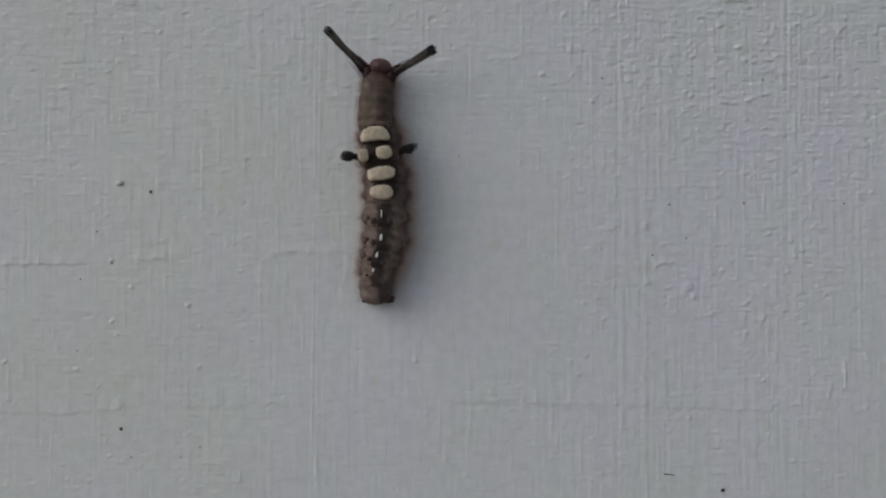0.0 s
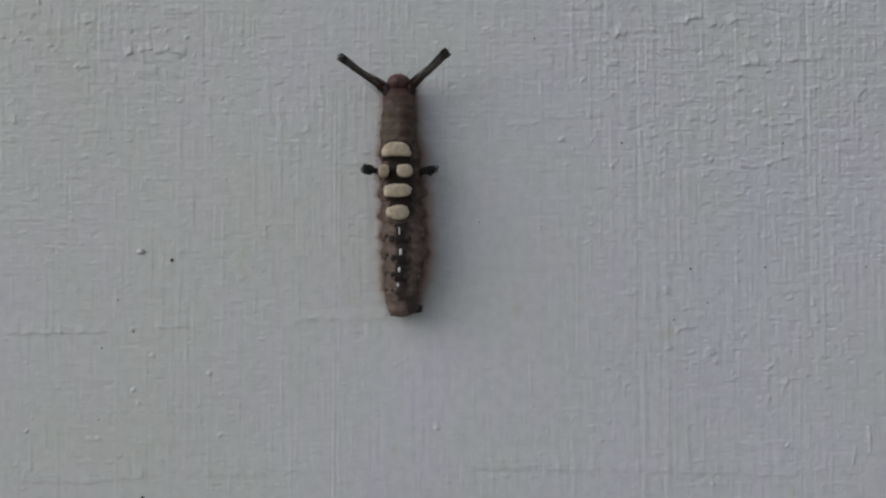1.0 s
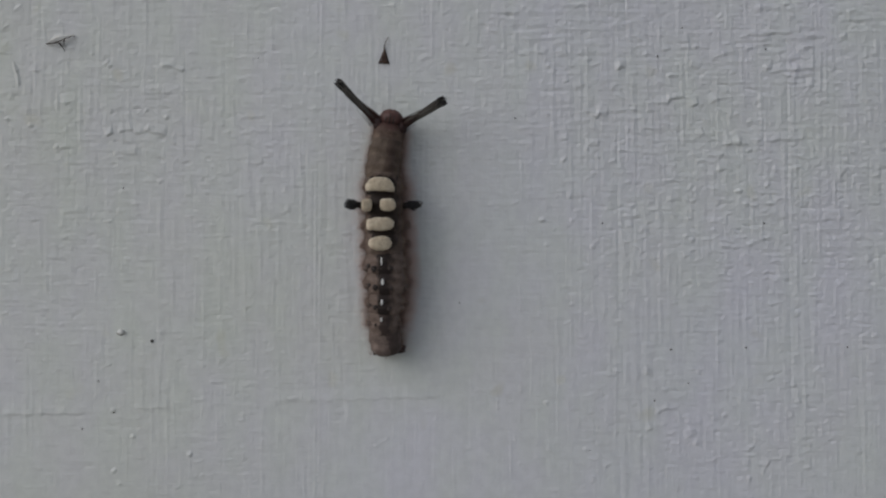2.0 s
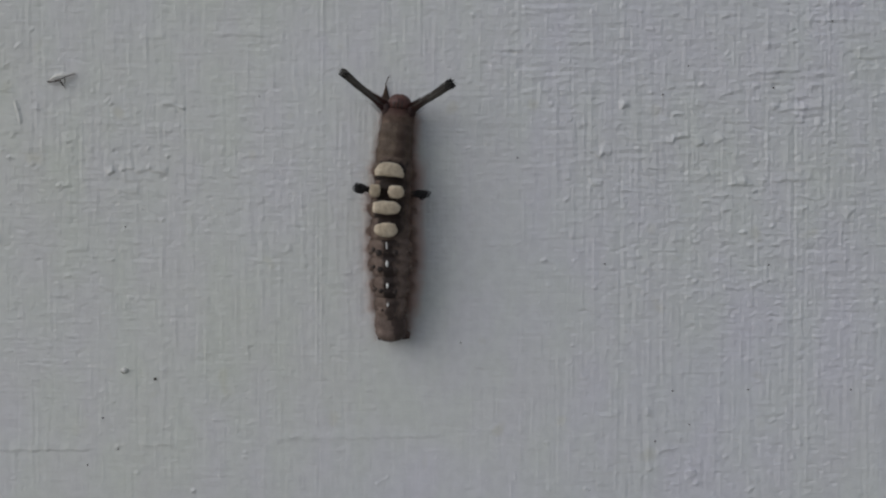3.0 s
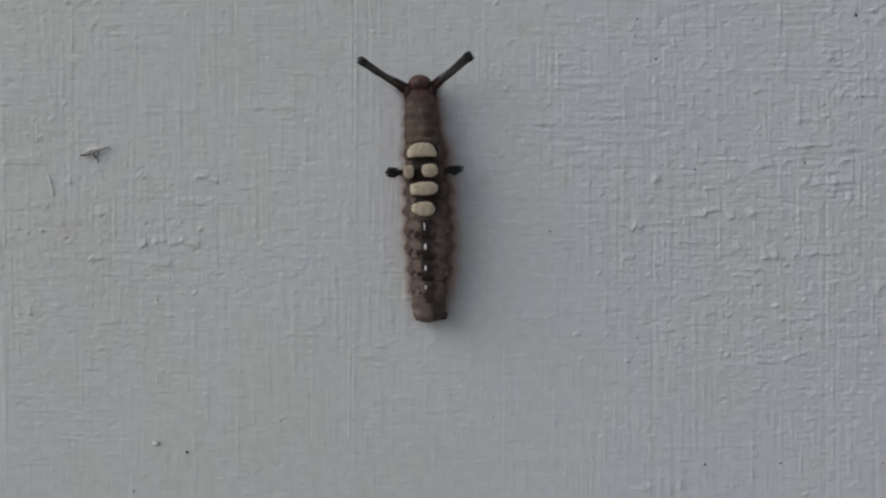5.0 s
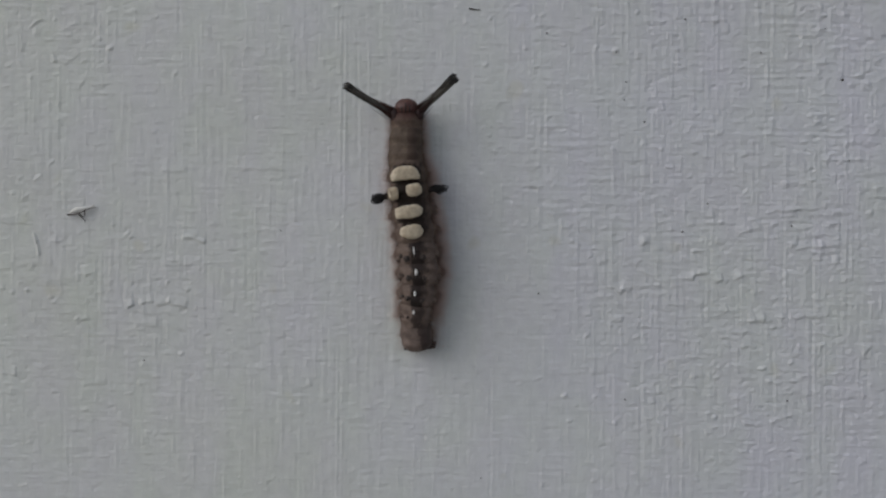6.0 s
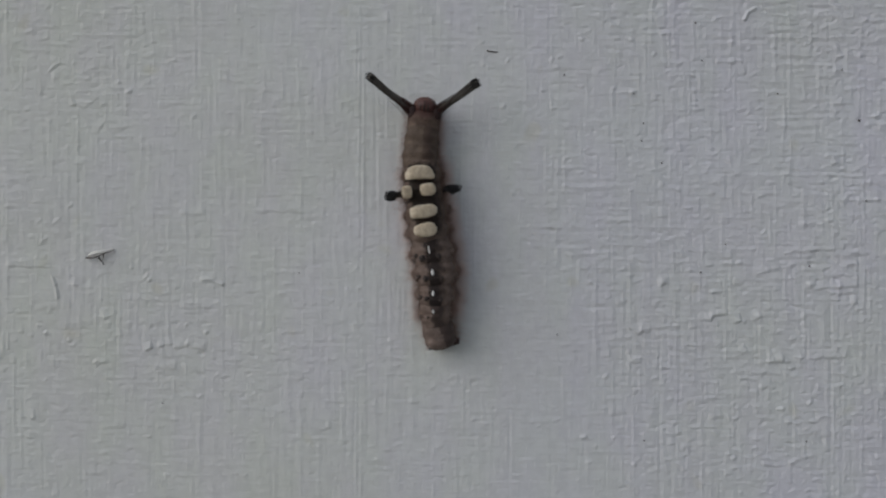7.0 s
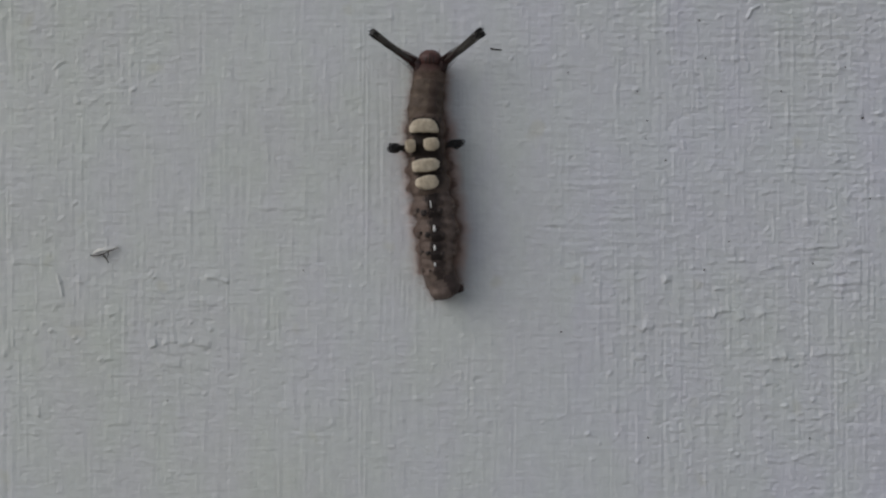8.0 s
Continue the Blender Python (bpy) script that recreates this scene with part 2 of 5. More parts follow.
def build_wall():
    step = 0.125
    xs, zs = np.arange(-64, 61.01, step), np.arange(-36, 84.01, step)
    gx, gz = np.meshgrid(xs, zs)
    rng = np.random.default_rng(7)
    shape = gx.shape
    def side(values, middle, width):
        return 1 / (1 + np.exp(-(values - middle) / width))

    # where the coat is rough: beyond the creature on one side, most of all level with the crack, and a corner high on the other
    patchy = 0.85 + 0.22 * np.clip(field(rng, shape, step, 6, 6), -1.5, 1.8)
    right = 0.42 + 0.54 * side(gx, 16, 5) * (0.38 + 0.62 * side(gz, 26, 5)) + 0.25 * np.exp(-(((gx - 32) / 16) ** 2) - ((gz - 38) / 9) ** 2)
    right += 0.35 * np.exp(-(((gx + 46) / 8) ** 2) - ((gz - 66) / 9) ** 2)
    right *= 0.72 + 0.28 * side(gz, -4, 4)
    lumps = field(rng, shape, step, 0.21, 0.14)
    h = 0.0070 * right * patchy * np.sign(lumps) * np.abs(lumps) ** 1.4
    pillows = field(rng, shape, step, 0.6, 0.26)
    h += 0.0080 * np.where(pillows > 0, pillows, 0.4 * pillows) * right * patchy
    # pimples and pits, standing apart
    pimples = field(rng, shape, step, 0.32, 0.15)
    h += 0.046 * right * patchy * (np.maximum(pimples - 1.1, 0) - 1.2 * np.maximum(-pimples - 1.3, 0))
    h += 0.0075 * field(rng, shape, step, 1.0, 0.16) * right
    # the weave of the brush: fine upright and level strokes that rise where they cross
    upright = 0.95 + 0.18 / (1 + np.exp(-(gx - 14) / 4))
    warp = 0.8 * field(rng, shape, step, 0.10, 1.2) + 0.5 * field(rng, shape, step, 0.11, 9.0)
    weft = 0.8 * field(rng, shape, step, 0.8, 0.10) + 0.3 * field(rng, shape, step, 3.5, 0.11)
    h += 0.0060 * warp * upright + 0.0056 * weft + 0.0036 * field(rng, shape, step, 0.10, 5.0) * side(gx, 18, 3) * side(-gz, -44, 4)
    h += 0.0075 * right * np.maximum(warp * upright + weft - 0.9, 0)
    h = (1.22 + 0.36 / (1 + np.exp(-(gz - 15) / 4))) * h + 0.05 * field(rng, shape, step, 7, 5)
    rippled = np.clip(0.75 + 0.45 * field(rng, shape, step, 5, 3), 0, 1.6) / (1 + np.exp(-(gz - 20) / 4))
    h += 0.012 * rippled * field(rng, shape, step, 1.9, 0.17) / (1 + np.exp(-(gx - 1) / 2))
    h += 0.006 * rippled * field(rng, shape, step, 0.26, 0.20)

    def stamp(x, z, reach, turn, height, width):
        """A short raised stroke; with a negative height a ledge, raised above and falling off sharply below."""
        turn = (turn + math.pi / 4) % math.pi - math.pi / 4
        i0, i1 = np.searchsorted(zs, (z - reach - 2, z + reach + 2))
        j0, j1 = np.searchsorted(xs, (x - reach - 2, x + reach + 2))
        c, s = math.cos(turn), math.sin(turn)
        px, pz = gx[i0:i1, j0:j1] - x, gz[i0:i1, j0:j1] - z
        u, v = px * c + pz * s, pz * c - px * s + 0.08 * np.sin(2.3 * px + x)
        height = height * (1 + 0.35 * np.sin(3.1 * u + 2 * x))
        u = np.maximum(np.abs(u) - reach, 0)
        if np.min(height) < 0:
            height, across = -0.8 * height, np.where(v > 0, v / (4.0 * width), v / (0.75 * width))
        else:
            across = v / width
        h[i0:i1, j0:j1] += height * np.exp(-0.5 * (u / width) ** 2 - 0.5 * across**2)

    def line(height, width, *points):
        for (ax, az), (bx, bz) in zip(points, points[1:]):
            stamp((ax + bx) / 2, (az + bz) / 2, math.hypot(bx - ax, bz - az) / 2, math.atan2(bz - az, bx - ax), 1.3 * height, width)

    for _ in range(2600):
        x, z = rng.uniform(-62, 59), rng.uniform(-34, 82)
        if rng.random() > 0.20 + 0.80 / (1 + math.exp(-(x - 14) / 6)):
            continue
        big = rng.random() ** 3
        stamp(x, z, 0.03 + 0.5 * big * rng.random(), rng.normal(0.06, 0.2), rng.choice((1, 1, -1)) * (0.022 + 0.045 * big) * (1.0 if z < 15 else 1.4), rng.uniform(0.085, 0.14))

    # cracks, brush edges and scratches in the paint
    line(-0.162, 0.13, (-40.7, 33.2), (-40.1, 33.4))
    line(-0.130, 0.14, (-39, 33.6), (-37.7, 34))
    line(-0.130, 0.15, (-37.2, 33.5), (-35.7, 33.8), (-33.7, 33.2))
    line(-0.05, 0.15, (-36.4, 38.4), (-33.6, 38.5), (-30, 38.2))
    line(0.130, 0.15, (-33.9, 42), (-31.4, 41.4))
    line(-0.05, 0.16, (-57.7, 37.9), (-52.6, 38.3), (-50.2, 38.6))
    line(-0.035, 0.18, (-52.6, 36.4), (-50.6, 36.4), (-46.7, 36.5), (-40.7, 36.7))
    line(-0.09, 0.14, (-45.8, 37.1), (-44.6, 37.6))
    line(-0.07, 0.16, (-36.4, 50), (-33.8, 50))
    line(-0.07, 0.16, (-27.3, 50.3), (-21.5, 50.3))
    line(-0.097, 0.14, (-57.7, 43.6), (-52.7, 43.4))
    line(0.11, 0.11, (-52.3, 42.2), (-51.9, 41.2), (-51.6, 39.7))
    line(-0.082, 0.14, (-39.7, 30.8), (-37.2, 31))
    line(-0.082, 0.15, (-55.5, -1.4), (-48.8, -1.3), (-43.1, -1.2))
    line(-0.082, 0.14, (-37, -0.7), (-33.3, -0.6))
    line(-0.05, 0.22, (-53.4, -19.5), (-45.1, -19.7), (-38.8, -18.9))
    line(-0.042, 0.26, (-38.8, -18.9), (-23.6, -18.6), (-15.8, -18.5))
    line(-0.06, 0.26, (2.2, -18.2), (12.6, -18.3), (22.6, -18.6), (41.7, -19.2))
    line(-0.056, 0.15, (-20, 0.1), (-0.1, 0.5))
    line(-0.162, 0.13, (20.1, 35.3), (20.4, 35.7), (21.3, 35.5))
    line(0.03, 0.16, (9.8, 33.7), (14.8, 34.2), (20, 35.1))
    line(-0.03, 0.15, (21.9, 35.5), (25.8, 36.6), (29.1, 37))
    line(-0.097, 0.13, (32.3, 36.7), (32.8, 37))
    line(-0.114, 0.13, (34.4, 37), (35.1, 37.2))
    line(-0.065, 0.14, (37.8, 37.3), (40.7, 37.1))
    line(-0.130, 0.11, (41.3, 32.2), (45.8, 32.4))
    line(-0.130, 0.13, (40, 32), (40.4, 32.3))
    line(-0.089, 0.12, (34.9, 42.7), (36.1, 42.9), (37.3, 43.4))
    line(-0.130, 0.13, (22.8, 41.2), (23.9, 41.5))
    line(-0.097, 0.12, (38.6, 45.3), (45.5, 45.8))
    line(-0.097, 0.12, (41.4, 40.8), (47.9, 41.2))
    line(0.114, 0.12, (29.2, 40.4), (30.3, 40.4))
    line(-0.114, 0.13, (32, 41.5), (33.1, 41.5))
    line(-0.114, 0.13, (35.3, 28.5), (36.5, 28.7))
    line(-0.114, 0.13, (50.5, 27.9), (51, 28.6))
    line(-0.097, 0.13, (29, 24.8), (30.3, 24.9))
    line(-0.097, 0.13, (15.6, 32.4), (16.4, 32.4))
    line(-0.114, 0.13, (19.2, 31.7), (20.3, 31.9))
    line(-0.097, 0.13, (30, 68.9), (31.9, 68.9))
    line(-0.097, 0.12, (33.3, 68.6), (33.3, 67.6))
    line(-0.082, 0.12, (42.5, 66.9), (44.4, 67.1))
    line(-0.082, 0.12, (44.5, 63.8), (46.3, 63.9))
    line(0.194, 0.10, (33.2, 74.3), (33.7, 75.2), (34.6, 75.6))
    line(-0.097, 0.12, (40.5, -8.9), (41.3, -7.6))
    line(0.09, 0.11, (51.1, -13.4), (51.2, -16.4))
    line(0.05, 0.12, (49.5, -16), (49.2, -17.8))
    line(-0.13, 0.14, (29.1, 36.9), (29.2, 37.4), (30.9, 37.8))
    line(-0.09, 0.12, (32.0, 36.6), (32.7, 37.0))
    line(-0.09, 0.12, (26.6, 36.1), (27.4, 36.1))
    line(-0.12, 0.11, (36.6, 32.7), (36.8, 31.9))
    line(-0.13, 0.12, (36.8, 31.8), (37.9, 31.8))
    line(-0.09, 0.11, (33.1, 33.7), (33.4, 33.2))
    # grains caught in the paint, patch by patch
    upper = ((0.7, 71.4), (9.3, 69.2), (17.6, 70), (8.2, 65.5), (17.1, 65.6), (20.4, 59.6), (3.3, 63.3), (5.2, 58.7), (13.1, 71.8), (11.1, 56.8), (23.1, 72.3), (3.9, 69), (22, 69.9), (19.3, 65.2))
    corner = ((33.8, 70.6), (37, 65.3), (31.7, 71.5), (37, 70.8), (48.8, 72.6), (27, 65.4), (31.2, 66.2), (33.7, 62.7), (48.5, 74.2), (41.4, 73.6))
    middle = ((16, 29.9), (14.7, 21.3), (13.3, 22.5), (17.2, 22.4), (-0.4, 24.6), (39.1, 31.1), (34.2, 29.2), (36.8, 28.5), (32.1, 24.8), (32.2, 20.9), (31.9, 19.9), (41.3, 26.6), (33.2, 36.8), (42.8, 24.9), (42.4, 28.7), (31, 43.9), (32.6, 44.1), (33.2, 48))
    beside = ((-53.1, 35.3), (-49.8, 33.8), (-40.4, 41.8), (-54, 49.1), (-42.6, 43.4), (-54.1, 36.2), (-54.9, 35.1), (-33.3, 35.3), (-47, 31.7), (-34.1, 27.4), (-35.8, 36.4), (-32, 39), (-43, 65.2), (-35, 62.1), (-57, 65.4))
    below = ((18.5, -6), (14.5, -12), (18, -14.9), (27.6, -1.3), (25.3, -4.5), (21.1, -7.9), (18.9, -12.5), (31.1, -4.5), (32.2, -5.2), (35.9, -1.9), (39.1, -5.7), (38.8, -9.6), (39, -11.9), (41, -15.6))
    foot = ((-39.9, -1), (-30.4, -6.3), (-37.4, -4.1), (-28.9, -8.9), (-32, -10.5), (-39.1, -10), (-44.1, -14.3), (-29.1, -13.9), (-41.5, -16.4), (-39.7, -8.4), (-52.9, -13.4), (-45.1, -27.9), (-44.4, 66.2), (-37.4, 69.1), (-50.2, 34.4), (-40.8, 42.2))
    for n, (x, z) in enumerate(upper + corner + middle + beside + below + foot):
        stamp(x, z, 0.05 + 0.12 * ((n * 0.37) % 1), 0.5, 0.075 + 0.07 * ((n * 0.61) % 1), 0.12 + 0.04 * ((n * 0.83) % 1))
    # shorter strokes and folds of the brush
    line(0.07, 0.11, (-52.9, 67.7), (-51.5, 68.7))
    line(-0.05, 0.13, (-48.7, 63.1), (-46.9, 64.3))
    line(-0.06, 0.12, (-46.9, 60.1), (-46.1, 61.2))
    line(-0.05, 0.13, (-45.2, 59.7), (-43.6, 60.7))
    line(-0.08, 0.1, (-11.1, 75.0), (-11.0, 74.0))
    line(0.06, 0.11, (29.5, 74.1), (30.6, 74.6))
    line(0.05, 0.12, (29.5, 57.4), (30.3, 57.9))
    line(0.06, 0.1, (-50.6, 50.5), (-50.0, 51.2))
    line(0.05, 0.11, (-52.1, 48.8), (-51.4, 49.3))
    line(-0.06, 0.12, (-58.0, 47.9), (-58.0, 46.5))
    line(-0.05, 0.13, (-24.5, 25.5), (-23.1, 26.1))
    line(-0.05, 0.13, (-23.1, 29.5), (-21.7, 29.5))
    line(-0.05, 0.14, (6.7, 46.1), (9.8, 46.1))
    line(-0.06, 0.13, (15.4, 44.6), (16.3, 44.5))
    line(-0.06, 0.13, (15.4, 43.0), (16.3, 43.0))
    line(-0.09, 0.12, (17.7, 38.8), (18.4, 39.2))
    line(-0.05, 0.13, (3.5, 35.8), (5.7, 35.8))
    line(-0.06, 0.12, (29.5, 53.9), (30.7, 53.3))
    line(-0.07, 0.12, (40.0, 44.8), (41.6, 44.8))
    line(-0.05, 0.13, (44.1, 45.0), (47.8, 45.1))
    line(-0.07, 0.11, (-58.2, 35.1), (-58.2, 32.7))
    line(0.06, 0.1, (-57.7, 35.1), (-57.7, 33.4))
    line(-0.12, 0.1, (-54.6, 25.7), (-54.6, 24.8))
    line(-0.05, 0.14, (-46.1, 23.6), (-43.5, 23.8))
    line(-0.06, 0.12, (-47.0, 31.1), (-46.3, 31.6), (-45.5, 31.6))
    line(-0.06, 0.12, (33.2, 33.8), (33.5, 33.0))
    line(0.04, 0.14, (38.9, 19.3), (41.5, 20.2))
    line(-0.05, 0.11, (43.1, 16.0), (43.1, 15.2))
    line(-0.05, 0.12, (-23.5, 11.6), (-22.6, 12.3))
    line(0.05, 0.12, (-7.4, -5.5), (-6.1, -4.6))
    line(-0.03, 0.13, (7.5, 1.8), (7.6, -1.9))
    line(-0.08, 0.13, (27.6, -1.3), (28.8, -1.0))
    line(-0.08, 0.12, (31.3, -4.6), (32.1, -4.0))
    line(-0.04, 0.14, (41.1, -0.1), (45.2, -0.3))
    line(-0.05, 0.12, (34.8, -27.1), (37.1, -27.3))
    line(0.05, 0.12, (-14.5, -25.2), (-14.5, -27.6))
    line(-0.05, 0.12, (-14.1, -26.5), (-14.0, -30.0))
    line(-0.06, 0.12, (-23.9, -27.1), (-24.0, -28.1))
    # grains and pits between them: large, small, shallow, deep
    for n, (x, z) in enumerate(((19.1, 53.0), (25.0, 53.0), (-57.9, 50.8), (14.2, 41.7), (19.5, 19.1))):   # large grains
        stamp(x, z, 0.1 * (0.5 + (n * 0.37) % 1), 0.25, 0.13 * (0.75 + 0.5 * ((n * 0.61) % 1)), 0.13)
    for n, (x, z) in enumerate(((5.7, 75.8), (-53.1, 75.5), (-48.3, 75.0), (-29.5, 74.3), (50.6, 73.6), (13.5, 73.5), (-17.8, 73.1), (-10.5, 72.1), (34.3, 67.4), (-8.1, 64.7), (-46.2, 63.5), (-55.6, 62.9), (-49.7, 61.9), (9.1, 56.0), (33.3, 52.9), (37.9, 49.8), (-53.3, 46.8), (8.6, 44.0), (37.2, 40.7), (5.6, 39.8), (42.5, 38.1), (-9.8, 31.3), (15.2, 29.9), (-6.3, 29.2), (25.2, 27.2), (7.7, 23.9), (24.2, 21.6), (39.1, 19.4), (44.2, 16.0), (17.0, 11.9), (35.8, 10.0), (-1.2, 7.8), (47.4, 3.8), (25.0, 3.5), (41.7, 2.6), (28.4, 1.3), (13.7, -0.1), (-24.0, -2.1), (5.4, -4.1), (29.3, -4.1))):   # small grains
        stamp(x, z, 0.18 * (0.5 + (n * 0.37) % 1), 0.25, 0.065 * (0.75 + 0.5 * ((n * 0.61) % 1)), 0.11)
    for n, (x, z) in enumerate(((36.2, -4.4), (-30.2, -22.0), (-39.9, -25.0), (-36.2, -26.0), (4.0, -27.4), (-42.3, -27.9), (-30.9, -27.9))):   # small grains
        stamp(x, z, 0.18 * (0.5 + (n * 0.37) % 1), 0.25, 0.065 * (0.75 + 0.5 * ((n * 0.61) % 1)), 0.11)
    for n, (x, z) in enumerate(((13.7, 76.0), (-50.6, 75.0), (-52.2, 74.8), (-45.9, 74.3), (18.3, 73.9), (-53.1, 73.7), (28.1, 73.4), (-48.3, 73.1), (-53.2, 71.7), (47.1, 71.5), (38.9, 70.4), (28.6, 70.0), (-19.3, 69.1), (1.0, 68.6), (-43.4, 68.2), (-12.6, 68.2), (1.7, 68.2), (-43.4, 63.5), (49.2, 62.7), (-51.8, 62.2), (-50.5, 61.2), (8.8, 53.3), (-57.7, 53.3), (33.0, 51.4), (9.8, 50.7), (8.8, 48.6), (4.2, 44.4), (28.8, 43.6), (14.9, 41.1), (16.3, 39.6), (26.7, 38.1), (6.3, 36.9), (7.0, 35.8), (40.4, 33.5), (23.8, 30.9), (-58.3, 30.6), (32.3, 30.6), (-58.4, 29.5), (-39.2, 28.8), (-58.3, 27.9))):   # shallow pits
        stamp(x, z, 0.22 * (0.5 + (n * 0.37) % 1), 0.25, -0.055 * (0.75 + 0.5 * ((n * 0.61) % 1)), 0.11)
    for n, (x, z) in enumerate(((44.6, 27.4), (21.4, 25.1), (45.3, 25.1), (-56.1, 24.9), (21.6, 23.9), (-42.6, 22.9), (26.5, 22.1), (25.7, 21.1), (20.8, 20.6), (35.8, 19.0), (37.5, 18.8), (23.8, 18.1), (-54.6, 17.8), (31.2, 17.8), (23.8, 16.7), (24.7, 15.9), (34.8, 8.1), (-51.7, 5.2), (-26.5, 5.0), (35.1, 4.7), (46.2, 4.6), (44.4, 4.5), (-38.3, 3.8), (32.0, 3.8), (32.9, 3.7), (43.7, 3.3), (17.4, 0.4), (-38.7, -0.6), (42.8, -0.8), (32.6, -2.8), (31.3, -2.8), (44.0, -4.8), (33.5, -7.0), (-49.0, -8.1), (23.8, -9.0), (42.3, -13.1), (-0.9, -19.9), (35.3, -23.9), (0.5, -24.5), (33.7, -25.4))):   # shallow pits
        stamp(x, z, 0.22 * (0.5 + (n * 0.37) % 1), 0.25, -0.055 * (0.75 + 0.5 * ((n * 0.61) % 1)), 0.11)
    for n, (x, z) in enumerate(((27.2, 64.3), (-49.9, 63.5), (-58.4, 62.9), (25.3, 58.0), (46.9, 39.0), (-58.8, 32.1), (31.3, 24.7), (38.8, 16.9), (26.2, 3.4), (44.5, 1.8), (44.9, -0.2), (44.1, -2.0), (26.6, -3.4), (-2.3, -13.4), (1.5, -25.4))):   # deep pits
        stamp(x, z, 0.12 * (0.5 + (n * 0.37) % 1), 0.25, -0.1 * (0.75 + 0.5 * ((n * 0.61) % 1)), 0.12)
    for n, (x, z) in enumerate(((23.2, 41.5), (31.4, 43.9), (41.2, 41.0), (46.3, 39.0), (37.6, 32.0), (30.2, 37.5), (45.6, 51.7), (47.4, 51.4), (27.1, 69.3), (31.1, 44.6), (30.4, 37.6), (41.6, 41.2), (46.9, 39.1), (37.8, 32.1), (23.0, 53.6))):   # the darkest nicks
        stamp(x, z, 0.18 + 0.3 * ((n * 0.43) % 1), 0.15, -0.095, 0.12)
    # long upright brush lines
    for x, height in ((-21.65, 0.016), (-20.55, 0.012), (22.65, -0.020), (23.25, 0.016), (23.95, -0.018), (24.65, 0.016), (25.45, -0.018), (26.15, 0.012), (42.25, -0.016), (44.05, -0.03), (45.65, 0.02), (-57.85, 0.03), (-58.55, -0.03)):
        off = gx - x + 0.3 * (gz - 20) / 66
        h += 1.1 * height * np.exp(-(off**2) / (2 * 0.12**2)) * np.clip(0.8 + 0.5 * np.sin(gz * 0.21 + x) + 0.4 * np.sin(gz * 0.9 + 3 * x), 0.1, 1.6)
    for x, height in ((-15.35, 0.020), (-14.80, 0.036), (-14.22, 0.032)):
        off = gx - x - 0.45 * (gz - 20) / 66
        h += height * np.exp(-(off**2) / (2 * 0.095**2)) * np.clip(0.85 + 0.4 * np.sin(gz * 0.17 + x) + 0.3 * np.sin(gz * 0.8 + 3 * x), 0.2, 1.5)
    edge = np.minimum.reduce([gx + 64, 61 - gx, gz + 36, 84 - gz])
    h *= np.clip(edge / 2, 0, 1)
    nz, nx = shape
    verts = np.stack([gx.ravel(), -h.ravel(), gz.ravel()], 1)
    index = np.arange(nz * nx).reshape(nz, nx)
    quads = np.stack([index[:-1, :-1].ravel(), index[:-1, 1:].ravel(), index[1:, 1:].ravel(), index[1:, :-1].ravel()], 1)
    # the plain wall round it, and its thickness
    x0, x1, z0, z1 = float(xs[0]), float(xs[-1]), float(zs[0]), float(zs[-1])
    wide, low, high, thick = 3000.0, -UP * 1000, 1500.0, 200.0
    extra = [(-wide, 0, low), (wide, 0, low), (wide, 0, high), (-wide, 0, high), (x0, 0, z0), (x1, 0, z0), (x1, 0, z1), (x0, 0, z1),
             (-wide, thick, low), (wide, thick, low), (wide, thick, high), (-wide, thick, high)]
    n = len(verts)
    more = [(0, 1, 5, 4), (1, 2, 6, 5), (2, 3, 7, 6), (3, 0, 4, 7), (9, 8, 11, 10), (8, 0, 3, 11), (1, 9, 10, 2), (3, 2, 10, 11), (8, 9, 1, 0)]
    data = bpy.data.meshes.new("wall_north")
    data.from_pydata((np.concatenate([verts, extra]) * MM).tolist(), [], quads.tolist() + [tuple(n + k for k in f) for f in more])
    data.update()
    data.polygons.foreach_set("use_smooth", [True] * len(quads) + [False] * len(more))
    data.materials.append(WALL)
    ob = new("wall_north", data)
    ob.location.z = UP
    return tagged(ob, "white painted rendered wall with brush marks and grit", "wall", kind="structure")


build_wall()
# ground out of view, added to bounce daylight onto the wall
ground = new("ground", bpy.data.meshes.new("ground"))
ground.data.from_pydata([(-400, -400, 0), (400, -400, 0), (400, 400, 0), (-400, 400, 0)], [], [(0, 1, 2, 3)])
ground.data.materials.append(GROUND)
tagged(ground, "unseen grey ground before the wall, added for bounce light", "ground", kind="structure")

# ---- the caterpillar ----
caterpillar = tagged(new("caterpillar"), "brown tussock caterpillar with cream back tufts, crawling up the wall", "caterpillar")
body = {}
rng = random.Random(11)


